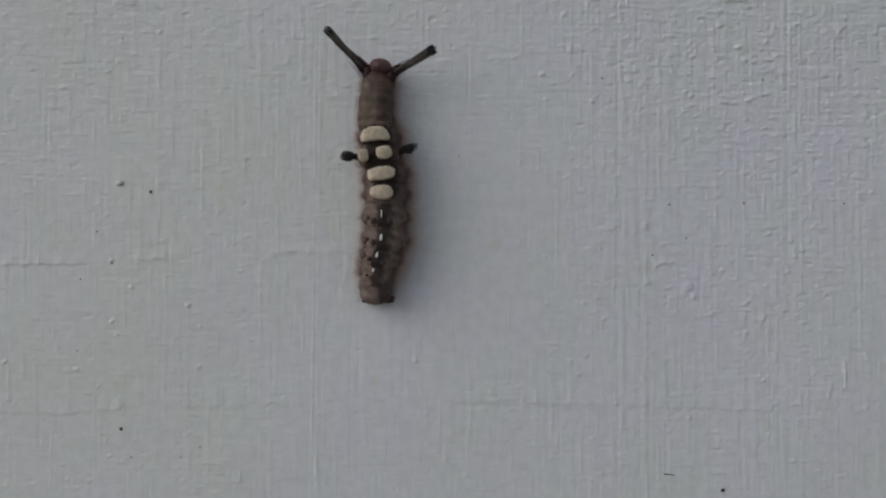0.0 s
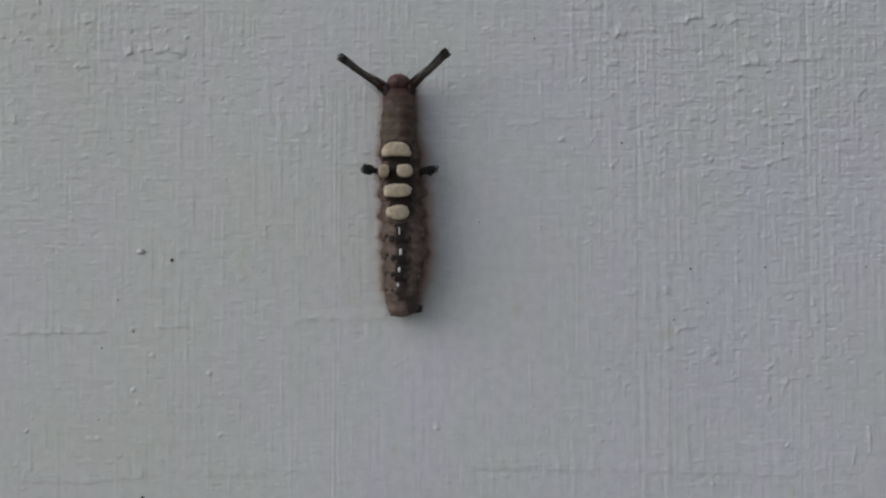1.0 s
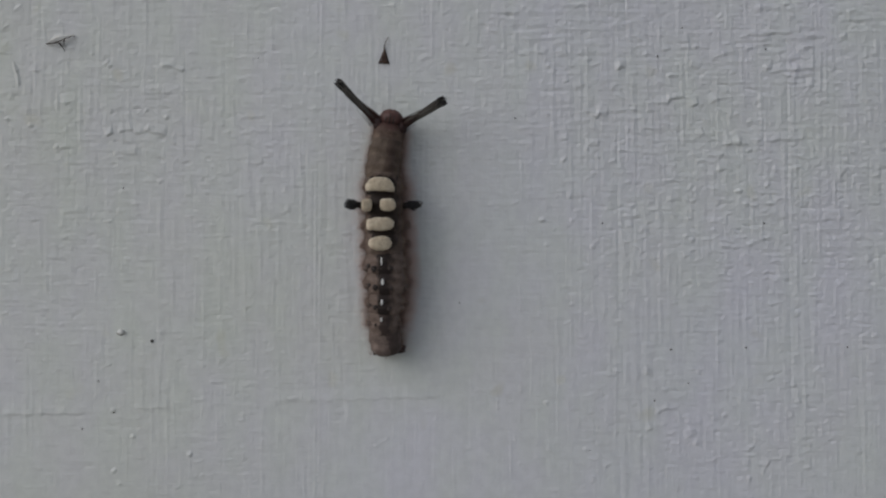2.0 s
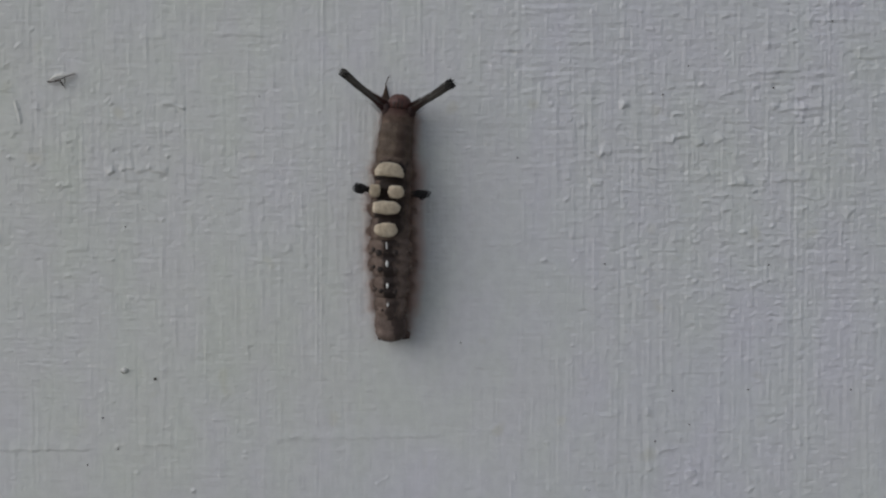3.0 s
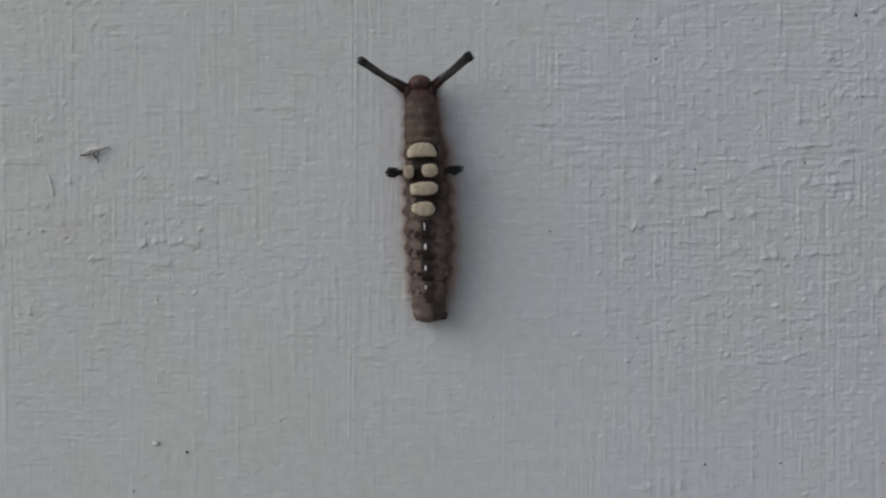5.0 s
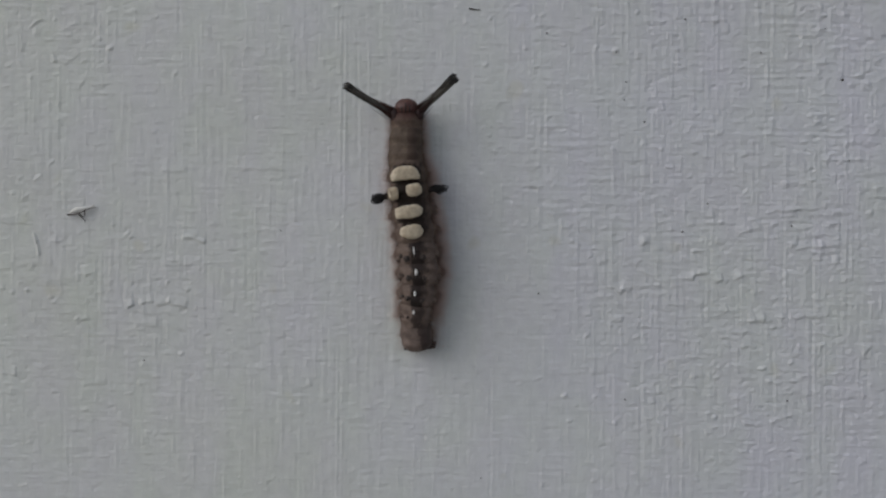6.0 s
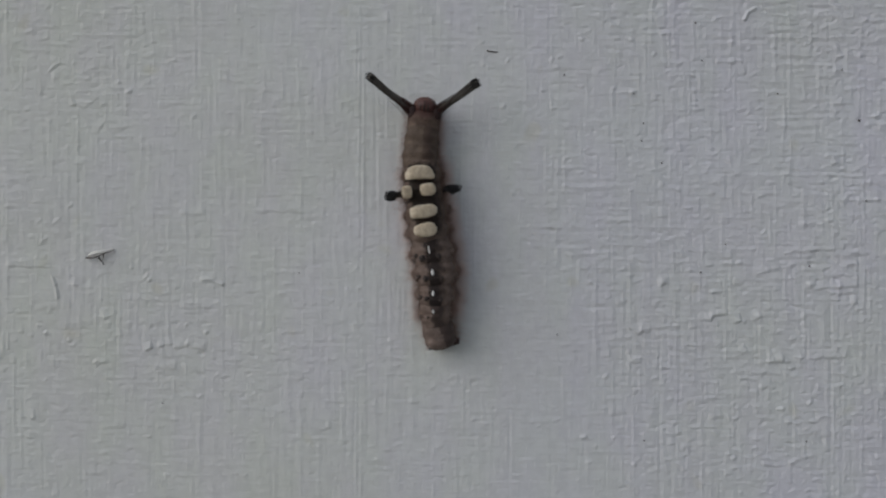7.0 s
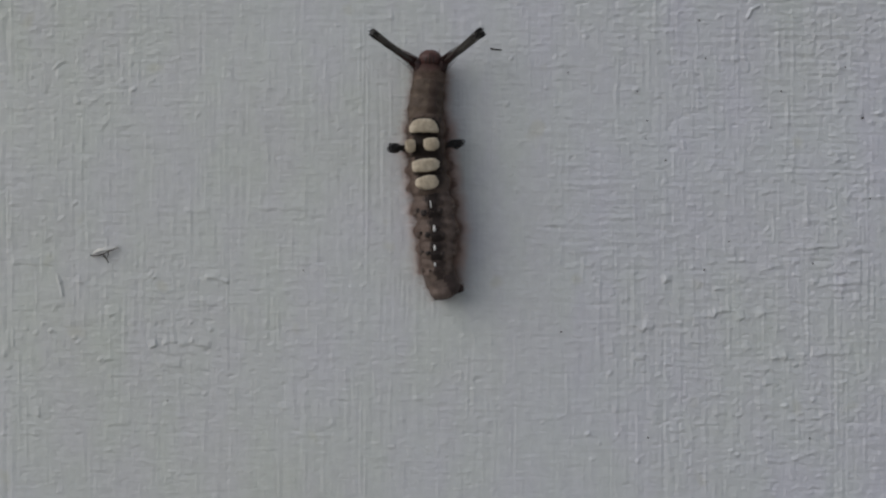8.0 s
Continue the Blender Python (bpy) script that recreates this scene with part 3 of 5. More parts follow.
def ring_piece(name, key, mat, wide, deep, half, dx=0.0, lift=0.06, tip=0.0, tail=0.0, bulge=0.10, seed=1.0, pinch=0.30, front=0.0, rear=0.0):
    """One ring of the body: a wrinkled barrel that overlaps its neighbours. Sizes are half sizes in millimetres."""
    heap, rings, around, along = Heap(), [], 56, 26
    for a in range(along + 1):
        f = 2 * a / along - 1
        z = half * f
        squeeze = 1 - pinch * abs(f) ** 2.0 - 0.55 * max(0, abs(f) - 0.80) / 0.20
        if rear and f < 0:
            squeeze = 1 - rear * f * f
        if front and f > 0:
            z += front * f
            squeeze = 1 - 0.10 * f**3
        if tail and f < 0:
            squeeze = math.sqrt(max(0.02, 1 - (abs(f) ** tail)))
        if tip and f > 0:
            squeeze = math.sqrt(max(0.02, 1 - (abs(f) ** tip)))
        squeeze *= 1 + 0.022 * math.sin(3.2 * math.pi * f)
        ring = []
        for b in range(around):
            ang = 2 * math.pi * b / around
            c, s = math.cos(ang), math.sin(ang)
            k = 1 + 0.05 * noise.noise(Vector((c * 1.6 + seed * 3, s * 1.6, z * 0.9 + seed))) + 0.025 * noise.noise(Vector((c * 5 + seed, s * 5, z * 3)))
            flank = 1 + bulge * max(0, 1 - abs(f) * 1.3) * abs(c) ** 3
            ring.append((dx + wide * squeeze * k * flank * math.copysign(abs(c) ** 0.9, c), -(lift + deep) + deep * squeeze * k * math.copysign(abs(s) ** 0.9, s), z))
        rings.append(ring)
    heap.grid(rings)
    body[key] = heap.make(name, mat, caterpillar)
    return body[key]


def fringe(parent, wide, deep, half, dx, count, length, mat, seed, low=-20, high=35, name="bristles", thin=1.0, lopsided=1.0):
    """Fine hairs standing out from both flanks."""
    heap, r = Heap(), random.Random(seed)
    for n in range(count):
        side = -1 if n % (2 if lopsided == 1.0 else 5) == 1 else 1
        up = radians(r.uniform(low, high))
        z = r.gauss(0, half * 0.38)
        root = (dx + side * wide * 0.93 * math.cos(up), -(deep + 0.06) - deep * 0.93 * math.sin(up), z)
        reach = length * r.uniform(0.45, 1.15) * (lopsided if side > 0 else 1.0)
        lean = up + radians(r.uniform(-30, 20))
        tip = (root[0] + side * reach * math.cos(lean), min(-0.05, root[1] - reach * math.sin(lean)), z + reach * r.uniform(-0.6, 0.45))
        heap.strand(root, tip, (0, 0, r.uniform(-0.1, 0.05)), thin * r.uniform(0.007, 0.012), 0.4, steps=2)
    return heap.make(name, mat, parent, "fine brown flank hairs")


def brush(parent, x, z, wide, tall, shape, height, top, seed, label="dense cream tuft of cropped hairs"):
    """A cropped tuft on the back: felted core with a pile of short bristles. shape: 'dome', 'pill' or 'oval' seen from above."""
    r = random.Random(seed)

    def inside(u, v):
        if shape == "dome":
            return v > -0.92 and (abs(u) ** 2.4 + (max(v + 0.92, 0) / 1.92) ** 2.4) < 1
        if shape == "pill":
            return abs(u) ** 3.2 + abs(v) ** 3.2 < 1
        return u * u + abs(v) ** 2.2 < 1

    core, n = Heap(), 36
    outline = []
    for k in range(n):
        a = 2 * math.pi * k / n
        reach = 0.0
        while reach < 1.6 and inside(reach * math.cos(a), reach * math.sin(a)):
            reach += 0.01
        reach *= 1 + 0.13 * noise.noise(Vector((math.cos(a) * 2.4, math.sin(a) * 2.4, seed * 1.37)))
        outline.append((reach * math.cos(a), reach * math.sin(a)))
    rings = []
    for level, spread in ((-1.3, 0.72), (-0.5, 0.86), (0.0, 0.95), (0.55, 0.99), (0.82, 0.93), (0.95, 0.8), (1.0, 0.55), (1.03, 0.2)):
        rings.append([(x + u * wide * spread, -(top + height * level) + 0.35 * (u * spread * wide / 2) ** 2, z + v * tall * spread) for u, v in outline])
    core.grid(rings)
    tuft = core.make("cream_tuft", CREAM_FELT, parent, label)
    pile = Heap()
    while len(pile.verts) < 420 * 9:
        u, v = r.uniform(-1, 1), r.uniform(-1, 1)
        if not inside(u, v):
            continue
        rim = max(abs(u), abs(v))
        sink = 0.35 * (u * wide / 2) ** 2
        root = (x + u * wide * 0.93, -(top + height * 0.45) + sink, z + v * tall * 0.93)
        over = 0.16 * (1 - 0.8 * rim**3) * r.uniform(0.3, 1.3)
        pile.strand(root, (root[0] + u * 0.1 + r.uniform(-0.05, 0.05), -(top + height * 0.98 + over - 0.28 * rim**4) + sink, root[2] + v * 0.08 + r.uniform(-0.05, 0.05)), thick=0.035, end=0.5, steps=2)
    pile.make("pile", CREAM, tuft)
    return tuft


def bump_part(name, parent, mat, x, y, z, size, seed, hairs=0, label="", spread=0.6):
    heap = Heap()
    heap.blob((x, y, z), size, 0.35, seed)
    ob = heap.make(name, mat, parent, label)
    if hairs:
        tuft, r = Heap(), random.Random(int(seed * 100))
        out = Vector((x, y + 2.4, 0)).normalized()
        for _ in range(hairs):
            way = (out + Vector((r.gauss(0, spread), r.gauss(0, spread), r.gauss(0, spread)))).normalized()
            tuft.strand((x, y, z), Vector((x, y, z)) + way * r.uniform(0.6, 1.5), thick=0.010, end=0.4)
        tuft.make("wart_hairs", BROWN_HAIR, ob)
    return ob


# head capsule with its two lobes and the seams down its face
heap = Heap()
rings = []
for a in range(1, 24):
    th = math.pi * a / 24
    ring = []
    for b in range(40):
        ph = 2 * math.pi * b / 40
        d = Vector((math.sin(th) * math.cos(ph), math.sin(th) * math.sin(ph), math.cos(th)))
        seam = 0.08 * math.exp(-((d.x / 0.10) ** 2)) + 0.06 * (math.exp(-(((d.x - 0.3) / 0.06) ** 2)) + math.exp(-(((d.x + 0.3) / 0.06) ** 2)))
        k = 1 - seam * (0.5 - 0.5 * d.y) + 0.03 * noise.noise(d * 3)
        ring.append((1.48 * d.x * k, -2.0 + 1.75 * d.y * k, -0.15 + 1.25 * d.z * k))
    rings.append(ring[::-1])
heap.grid(rings)
body["head"] = tagged(heap.make("head", HEAD, caterpillar), "small reddish-brown head with fine seams")
face = Heap()
for n in range(40):
    x, z = rng.uniform(-1.1, 1.1), rng.uniform(-0.4, 0.5)
    face.strand((x, -3.0, z), (x + rng.uniform(-0.3, 0.3), -3.6, z + rng.uniform(0.2, 0.6)), thick=0.010, steps=2)
face.make("face_hairs", BROWN_HAIR, body["head"])

# rings: name, key, hide, half width, half depth, half length, sideways offset
RINGS = (
    ("thorax_segment", "thorax_1", COLLAR, 1.90, 1.85, 1.75, 0.00), ("thorax_segment", "thorax_2", THORAX, 2.02, 2.00, 1.85, 0.02), ("thorax_segment", "thorax_3", THORAX, 2.10, 2.12, 1.85, 0.06),
    ("abdomen_segment", "abdomen_1", SADDLE_FRONT, 2.20, 2.25, 2.0, 0.24), ("abdomen_segment", "abdomen_2", SADDLE, 2.28, 2.30, 1.95, 0.27), ("abdomen_segment", "abdomen_3", SADDLE, 2.32, 2.32, 1.95, 0.28),
    ("abdomen_segment", "abdomen_4", SADDLE_REAR, 2.36, 2.34, 1.95, 0.29), ("abdomen_segment", "abdomen_5", STRIPED_SHADED, 2.40, 2.34, 1.95, 0.30), ("abdomen_segment", "abdomen_6", STRIPED_SHADED, 2.42, 2.32, 1.95, 0.32),
    ("abdomen_segment", "abdomen_7", STRIPED_SHADED, 2.10, 2.20, 1.9, 0.32), ("abdomen_segment", "abdomen_8", LAST_RING, 1.86, 2.02, 1.85, 0.20),
)
for n, (name, key, mat, wide, deep, half, dx) in enumerate(RINGS):
    piece = ring_piece(name, key, mat, wide, deep, half, dx, seed=1.3 * n + 0.7, bulge=0.04 if n < 3 else 0.10, pinch=0.14 if n < 3 else 0.21, tip=2.6 if n == 0 else 0.0, rear=0.16 if n == 10 else 0.0)
    fringe(piece, wide, deep, half, dx, 240 if n < 3 else 420, 0.8 if n < 3 else 1.1, BROWN_HAIR, 50 + n)
    fringe(piece, wide, deep, half, dx, 420 if n < 3 else 900, 1.2 if n < 3 else 1.75, RED_HAIR, 150 + n, -50, 12, "long_bristles", 0.8, 1.18)
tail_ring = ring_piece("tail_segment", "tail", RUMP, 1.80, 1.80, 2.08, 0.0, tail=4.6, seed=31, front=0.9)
fringe(tail_ring, 1.74, 1.75, 2.0, 0.22, 260, 0.9, BROWN_HAIR, 77)
fringe(tail_ring, 1.74, 1.75, 2.0, 0.22, 220, 1.4, RED_HAIR, 177, -40, 10, "long_bristles", 0.7, 1.2)

# fine dark seams down the face
for x, low, high in ((-0.52, -0.85, -0.15), (-0.06, -0.9, 0.25), (0.42, -0.85, -0.1)):
    heap = Heap()
    heap.strand((x, -3.56, low), (x + 0.04, -3.78, high), (0, -0.06, 0), 0.09, 0.6, 5, 5)
    heap.make("seam", WART, body["head"])

# cream brushes on the back
brush(body["abdomen_1"], 0.0, 0.0, 1.76, 0.87, "dome", 0.75, 4.75, 3)
brush(body["abdomen_2"], 0.95, 0.0, 0.92, 0.74, "pill", 0.75, 4.75, 5)
brush(body["abdomen_2"], -1.50, -0.05, 0.60, 0.76, "pill", 0.85, 4.95, 6)
brush(body["abdomen_3"], 0.0, 0.0, 1.60, 0.77, "pill", 0.75, 4.85, 8)
brush(body["abdomen_4"], 0.0, 0.0, 1.38, 0.89, "oval", 0.75, 4.85, 9)


def pencil(name, parent, tip, bow, count, thin, wide, mat, tip_mat, seed, label, plume):
    """A pencil of long hairs lying close together, frayed at the end. It starts at its own origin."""
    r, heap, ends = random.Random(seed), Heap(), Heap()
    root, tip = Vector((0, 0, 0)), Vector(tip)
    along = (tip - root).normalized()
    side = along.orthogonal().normalized()
    other = along.cross(side)
    for _ in range(count):
        a, q = r.uniform(0, 2 * math.pi), math.sqrt(r.random())
        off = (math.cos(a) * side + math.sin(a) * other) * q
        short = 1 - 0.5 * r.random() ** 2
        end = root.lerp(tip, short) + off * (thin + (wide - thin) * short)
        heap.strand(root + off * thin, end, bow, r.uniform(0.03, 0.05), 0.7, steps=5)
    for _ in range(count):
        a, q = r.uniform(0, 2 * math.pi), math.sqrt(r.random())
        off = (math.cos(a) * side + math.sin(a) * other) * q
        start = root.lerp(tip, r.uniform(0.84, 0.97)) + off * wide
        ends.strand(start, start + along * r.uniform(0.1, 0.5) + off * plume * r.uniform(0.2, 1.0), thick=0.045, end=0.8, steps=2)
    for _ in range(count // 3):
        a, f = r.uniform(0, 2 * math.pi), r.uniform(0.2, 0.8)
        off = (math.cos(a) * side + math.sin(a) * other)
        start = root.lerp(tip, f) + off * (thin + (wide - thin) * f) * 0.8 + Vector(bow) * (4 * f * (1 - f))
        heap.strand(start, start + along * r.uniform(0.6, 1.3) + off * r.uniform(0.05, 0.28), thick=0.028, end=0.5)
    ob = heap.make(name, mat, parent, label)
    ends.make("plume", tip_mat, ob)
    return ob


for key, side, tip, seed in (("pencil_left", -1, (-4.95, -2.8, 3.4), 21), ("pencil_right", 1, (4.45, -2.8, 3.38), 22)):
    body[key] = pencil("hair_pencil", body["head"], tip, (-0.06 * side, 0, -0.10), 170, 0.30, 0.46 if side < 0 else 0.56, GREY_HAIR, BLACK_HAIR, seed, "long dark grey hair pencil beside the head", 0.10)
    body[key].matrix_basis = pose((-1.75 if side < 0 else 1.5) * MM, -2.6 * MM, (-0.75 if side < 0 else -0.65) * MM)
    roots, r, way = Heap(), random.Random(seed + 40), Vector(tip)
    for _ in range(120):
        off = Vector((r.gauss(0, 1), r.gauss(0, 1), r.gauss(0, 1))) * 0.23
        roots.strand(off * 1.5 - way * 0.06, way * r.uniform(0.14, 0.46) + off * 1.15, thick=0.05, end=0.35)
    roots.make("root_hairs", RED_ROOT, body[key], "dark reddish root hairs")
    bump_part("collar_wart", body["head"], RED_WART, side * 1.40, -2.4, -1.0, (0.68, 0.9, 0.98), 3.3 + side, 22)
# short black side tufts with curled ends
for x0, x1, seed in ((-1.6, -3.75, 31), (2.3, 4.30, 32)):
    tuft = pencil("side_tuft", body["abdomen_2"], (x1 - x0, -0.9, 0.12), (0, 0, 0.05), 70, 0.36, 0.34, BLACK_HAIR, BLACK_HAIR, seed, "short black side tuft with curled ends", 0.1)
    tuft.matrix_basis = pose(x0 * MM, -2.7 * MM, 0)
    body["side_left" if x0 < 0 else "side_right"] = tuft
    knob, r = Heap(), random.Random(seed)
    for _ in range(52):
        centre = Vector((x1 - x0 - math.copysign(0.34, x1) + r.gauss(0.0, 0.24), -0.9 + r.gauss(0, 0.2), 0.06 + r.gauss(0, 0.14)))
        size, spin, start = r.uniform(0.16, 0.32), r.uniform(-0.6, 0.6), r.uniform(0, 6.28)
        rings = []
        for k in range(9):
            a = start + 4.2 * k / 8
            mid = centre + Vector((math.cos(a) * size * 1.15, math.sin(a) * spin * size, math.sin(a) * size))
            out = Vector((math.cos(a), 0, math.sin(a)))
            rings.append([mid + 0.08 * (math.cos(q) * out + math.sin(q) * Vector((0, 1, 0))) for q in (0, 2.1, 4.2)])
        knob.grid(rings)
    knob.make("curl", BLACK_HAIR, tuft)

# spots and warts down the back
for key, dz, w, tall in (("abdomen_5", 0.15, 0.13, 0.44), ("abdomen_6", 0.0, 0.19, 0.38), ("abdomen_7", 0.0, 0.16, 0.32), ("abdomen_8", 0.05, 0.14, 0.25)):
    top = {"abdomen_5": 4.72, "abdomen_6": 4.66, "abdomen_7": 4.46, "abdomen_8": 4.12}[key]
    bump_part("white_spot", body[key], WHITE_SPOT, 0.0, -top, dz, (w, 0.16, tall), 5.5 + dz, label="small raised white spot")
    q = {"abdomen_5": 0, "abdomen_6": 1, "abdomen_7": 2, "abdomen_8": 3}[key]
    size = (0.40, 0.36, 0.31, 0.15)[q]
    bump_part("wart", body[key], WART, -0.95 + 0.06 * q, -top + 0.16, -0.72 + 0.05 * q, (size, 0.24, size * 1.05), 1.9 + q, 10, spread=0.9)
    bump_part("wart", body[key], WART, 0.98 - 0.05 * q, -top + 0.18, -0.68 - 0.05 * q, (size * 0.95, 0.24, size), 2.9 + q, 10, spread=0.9)
    bump_part("wart", body[key], WART, (-1.62, -1.60, -1.42, -1.28)[q], -top + 0.75, -0.30 - 0.08 * q, (size * 0.6, 0.22, size * 0.65), 7.7 + q, 6, spread=0.9)
    bump_part("wart", body[key], PALE_WART, (-1.95, -1.95, -1.60, -1.40)[q], -top + 1.25, -0.60 + 0.07 * q, (0.40, 0.40, 0.42), 3.9 + q, 14)
    bump_part("wart", body[key], PALE_WART, (2.60, 2.60, 2.20, 1.90)[q], -top + 1.35, -0.55 - 0.06 * q, (0.40, 0.40, 0.42), 4.9 + q, 14)
for n, key in enumerate(("thorax_2", "thorax_3", "abdomen_1", "abdomen_2", "abdomen_3", "abdomen_4", "abdomen_5", "abdomen_6", "abdomen_7", "abdomen_8")):
    wide = 1.80 if n < 2 else (2.3, 1.95, 1.65)[max(0, n - 7)]
    for side in (-1, 1):
        out = (0.35 if side > 0 else 0.16) if 4 <= n <= 8 else 0.0
        bump_part("flank_wart", body[key], PALE_WART, 0.3 + side * out + side * wide * (0.9 if n < 2 else 1), -2.1, -0.1, (0.28, 0.35, 0.4) if n < 2 else (0.42 + 0.5 * out, 0.5, 0.52 + 0.4 * out), 6.1 + n + side, 16 + int(40 * out))
for x, z, size in ((-1.20, 0.75, 0.28), (-1.34, -0.45, 0.27), (1.35, 0.8, 0.24), (-1.1, -1.25, 0.22), (-1.62, 0.35, 0.2), (-1.66, -0.75, 0.22), (-1.5, -1.5, 0.2), (0.1, -1.75, 0.16)):
    bump_part("wart", tail_ring, WART, x, -3.05 + 0.55 * abs(x), z, (size, size * 0.8, size * 1.1), 8 + x, 6, spread=0.8)
for side in (-1, 1):
    bump_part("proleg", tail_ring, RED_WART, 0.12 + side * 1.30, -0.95, -1.36 - 0.10 * side, (0.46 + 0.40 * (side > 0), 0.95, 0.56), 9 + side, label="dark clasping hind proleg")


# ---- small things on the wall ----
def speck(x, z, size, seed, mat=DIRT, label="dark speck of dirt stuck to the painted wall"):
    heap = Heap()
    size *= 0.9 if size > 0.175 or mat is not DIRT else 0.72
    heap.blob((0, 0, 0), (size, size * 0.55, size * (0.8 + 0.5 * ((seed * 7.3) % 1))), 0.5, seed, 6, 10)
    ob = heap.make("dirt_speck" if mat is DIRT else "grit", mat)
    ob.matrix_world = wall_pose(x, -size * 0.3, z, 0, seed * 50 % 90, 0)
    return tagged(ob, label, "speck", "specks on the wall")


SPECKS = ((-35.1, 7.6, 0.22), (-41.7, 2.7, 0.16), (-43.7, -3.2, 0.15), (-39.8, -1.2, 0.15), (3, 12.2, 0.13), (29.2, 6.3, 0.17), (38.5, 6.5, 0.16), (31.3, 2.1, 0.13),
          (51.1, 6.5, 0.15), (19, -6.1, 0.13), (27.8, 42.8, 0.17), (30.9, 46.3, 0.14), (41.3, 43.6, 0.14), (10, 35.1, 0.15))
MORE = ((20.8, 22, 0.15), (40.9, 21.9, 0.13), (10.9, 67.3, 0.14), (28, 69.1, 0.15), (20.7, 61.3, 0.15), (23, 56.4, 0.15), (47.5, 61.7, 0.19), (48.4, 51.7, 0.17), (45.4, 68, 0.11), (27.2, 73.8, 0.15), (-38.7, 26.6, 0.13), (-44, -12, 0.12), (27.1, -0, 0.14),
        (-38.6, -21.6, 0.24), (-28.9, -23.9, 0.15), (-37.3, -25.1, 0.15), (-31.2, -25.1, 0.13), (-25.4, -26.1, 0.14), (35.9, -29.2, 0.27), (-21.9, 42.7, 0.11), (20.5, 59.1, 0.12), (37.4, 65, 0.13), (19.5, 65, 0.13))
for n, (x, z, size) in enumerate(SPECKS + MORE):
    speck(x, z, size, 1.7 + n * 0.37)
speck(-38.9, 8.7, 0.42, 5.2, GRIT, "pale grain of grit under the wall paint")

# a curl of lifted paint; dark strands give its torn, dirty underside and shadow line
heap = Heap()
rings = []
for k in range(19):
    f = k / 18
    x, z = -1.5 + 3.1 * f, -0.22 + 0.95 * f + 0.10 * math.sin(6 * f)
    w = 0.20 * math.sin(math.pi * min(1, 0.10 + f * 0.86)) + 0.04
    y = -0.20 - 0.50 * math.sin(math.pi * f)
    rings.append([(x, y + 0.10 * math.sin(q) + 0.08 * math.cos(q), z + w * math.cos(q)) for q in (2 * math.pi * s / 10 for s in range(10))])
heap.grid(rings)
peel = heap.make("paint_curl", PEEL)
peel.matrix_world = wall_pose(-46.4, 0, 45)
tagged(peel, "lifted curl of pale paint on the wall", "paint flake")
heap = Heap()
for root, tip, sag, thick in (((-1.75, -0.20, -0.45), (-0.35, -0.55, -0.42), (0, -0.05, -0.05), 0.095), ((-0.6, -0.55, -0.42), (0.75, -0.60, 0.10), (0, 0, -0.06), 0.07), ((0.6, -0.6, 0.06), (1.75, -0.22, 0.50), (0, -0.05, 0), 0.05)):
    heap.strand(root, tip, sag, thick, 0.6, 6, 5)
heap.make("shadow_edge", FLAKE, peel, "dark strands for the shadow line and dirty underside")
heap = Heap()
for root, tip, thick in (((-0.05, -0.50, -0.35), (0.42, -0.10, -1.35), 0.07), ((0.55, -0.5, -0.05), (0.30, -0.2, -0.75), 0.06), ((-0.25, -0.45, -0.45), (0.1, -0.1, -0.95), 0.05)):
    heap.strand(root, tip, (0.05, 0, 0), thick, 0.4, 5, 4)
heap.make("torn_stem", FLAKE, peel, "dark torn stem")

# a dry brown flake with a thread
heap = Heap()
rings = []
for k in range(9):
    f = k / 8
    w = 0.66 * (1 - f) ** 1.15 + 0.06
    x = 0.12 * f
    rings.append([(x - w, -0.02, 2.0 * f), (x - w * 0.5, -0.22 + 0.1 * f, 2.0 * f + 0.05), (x + w * 0.5, -0.26 + 0.1 * f, 2.0 * f), (x + w, -0.02, 2.0 * f - 0.05)])
heap.grid(rings)
flake = heap.make("dry_flake", FLAKE)
flake.matrix_world = wall_pose(-6.3, 0, 42)
tagged(flake, "dry dark brown flake with a thread stuck to the wall", "flake")
heap = Heap()
heap.strand((0.1, -0.15, 1.8), (0.22, -0.22, 2.5), (-0.08, 0, 0), 0.075, 0.7, 5, 4)
heap.strand((0.2, -0.22, 2.45), (0.62, -0.12, 3.25), (-0.06, -0.03, 0.05), 0.055, 0.5, 5, 5)
heap.make("thread", FLAKE, flake)

# a dark scrape below the top
heap = Heap()
heap.strand((1.25, 0.0, 70.28), (2.65, 0.0, 70.11), (0, -0.03, -0.05), 0.11, 0.5, 5, 5)
scrape = heap.make("dirt_streak", DIRT)
scrape.matrix_world = wall_pose(0, 0, 0)
tagged(scrape, "thin dark streak of dirt on the wall", "speck", "specks on the wall")


heap = Heap()
heap.strand((28.5, 0.0, -27.2), (29.9, 0.0, -27.4), (0, -0.03, 0.04), 0.11, 0.5, 5, 5)
scrape = heap.make("dirt_streak", DIRT)
scrape.matrix_world = wall_pose(0, 0, 0)
tagged(scrape, "short dark smear of dirt on the wall", "speck", "specks on the wall")


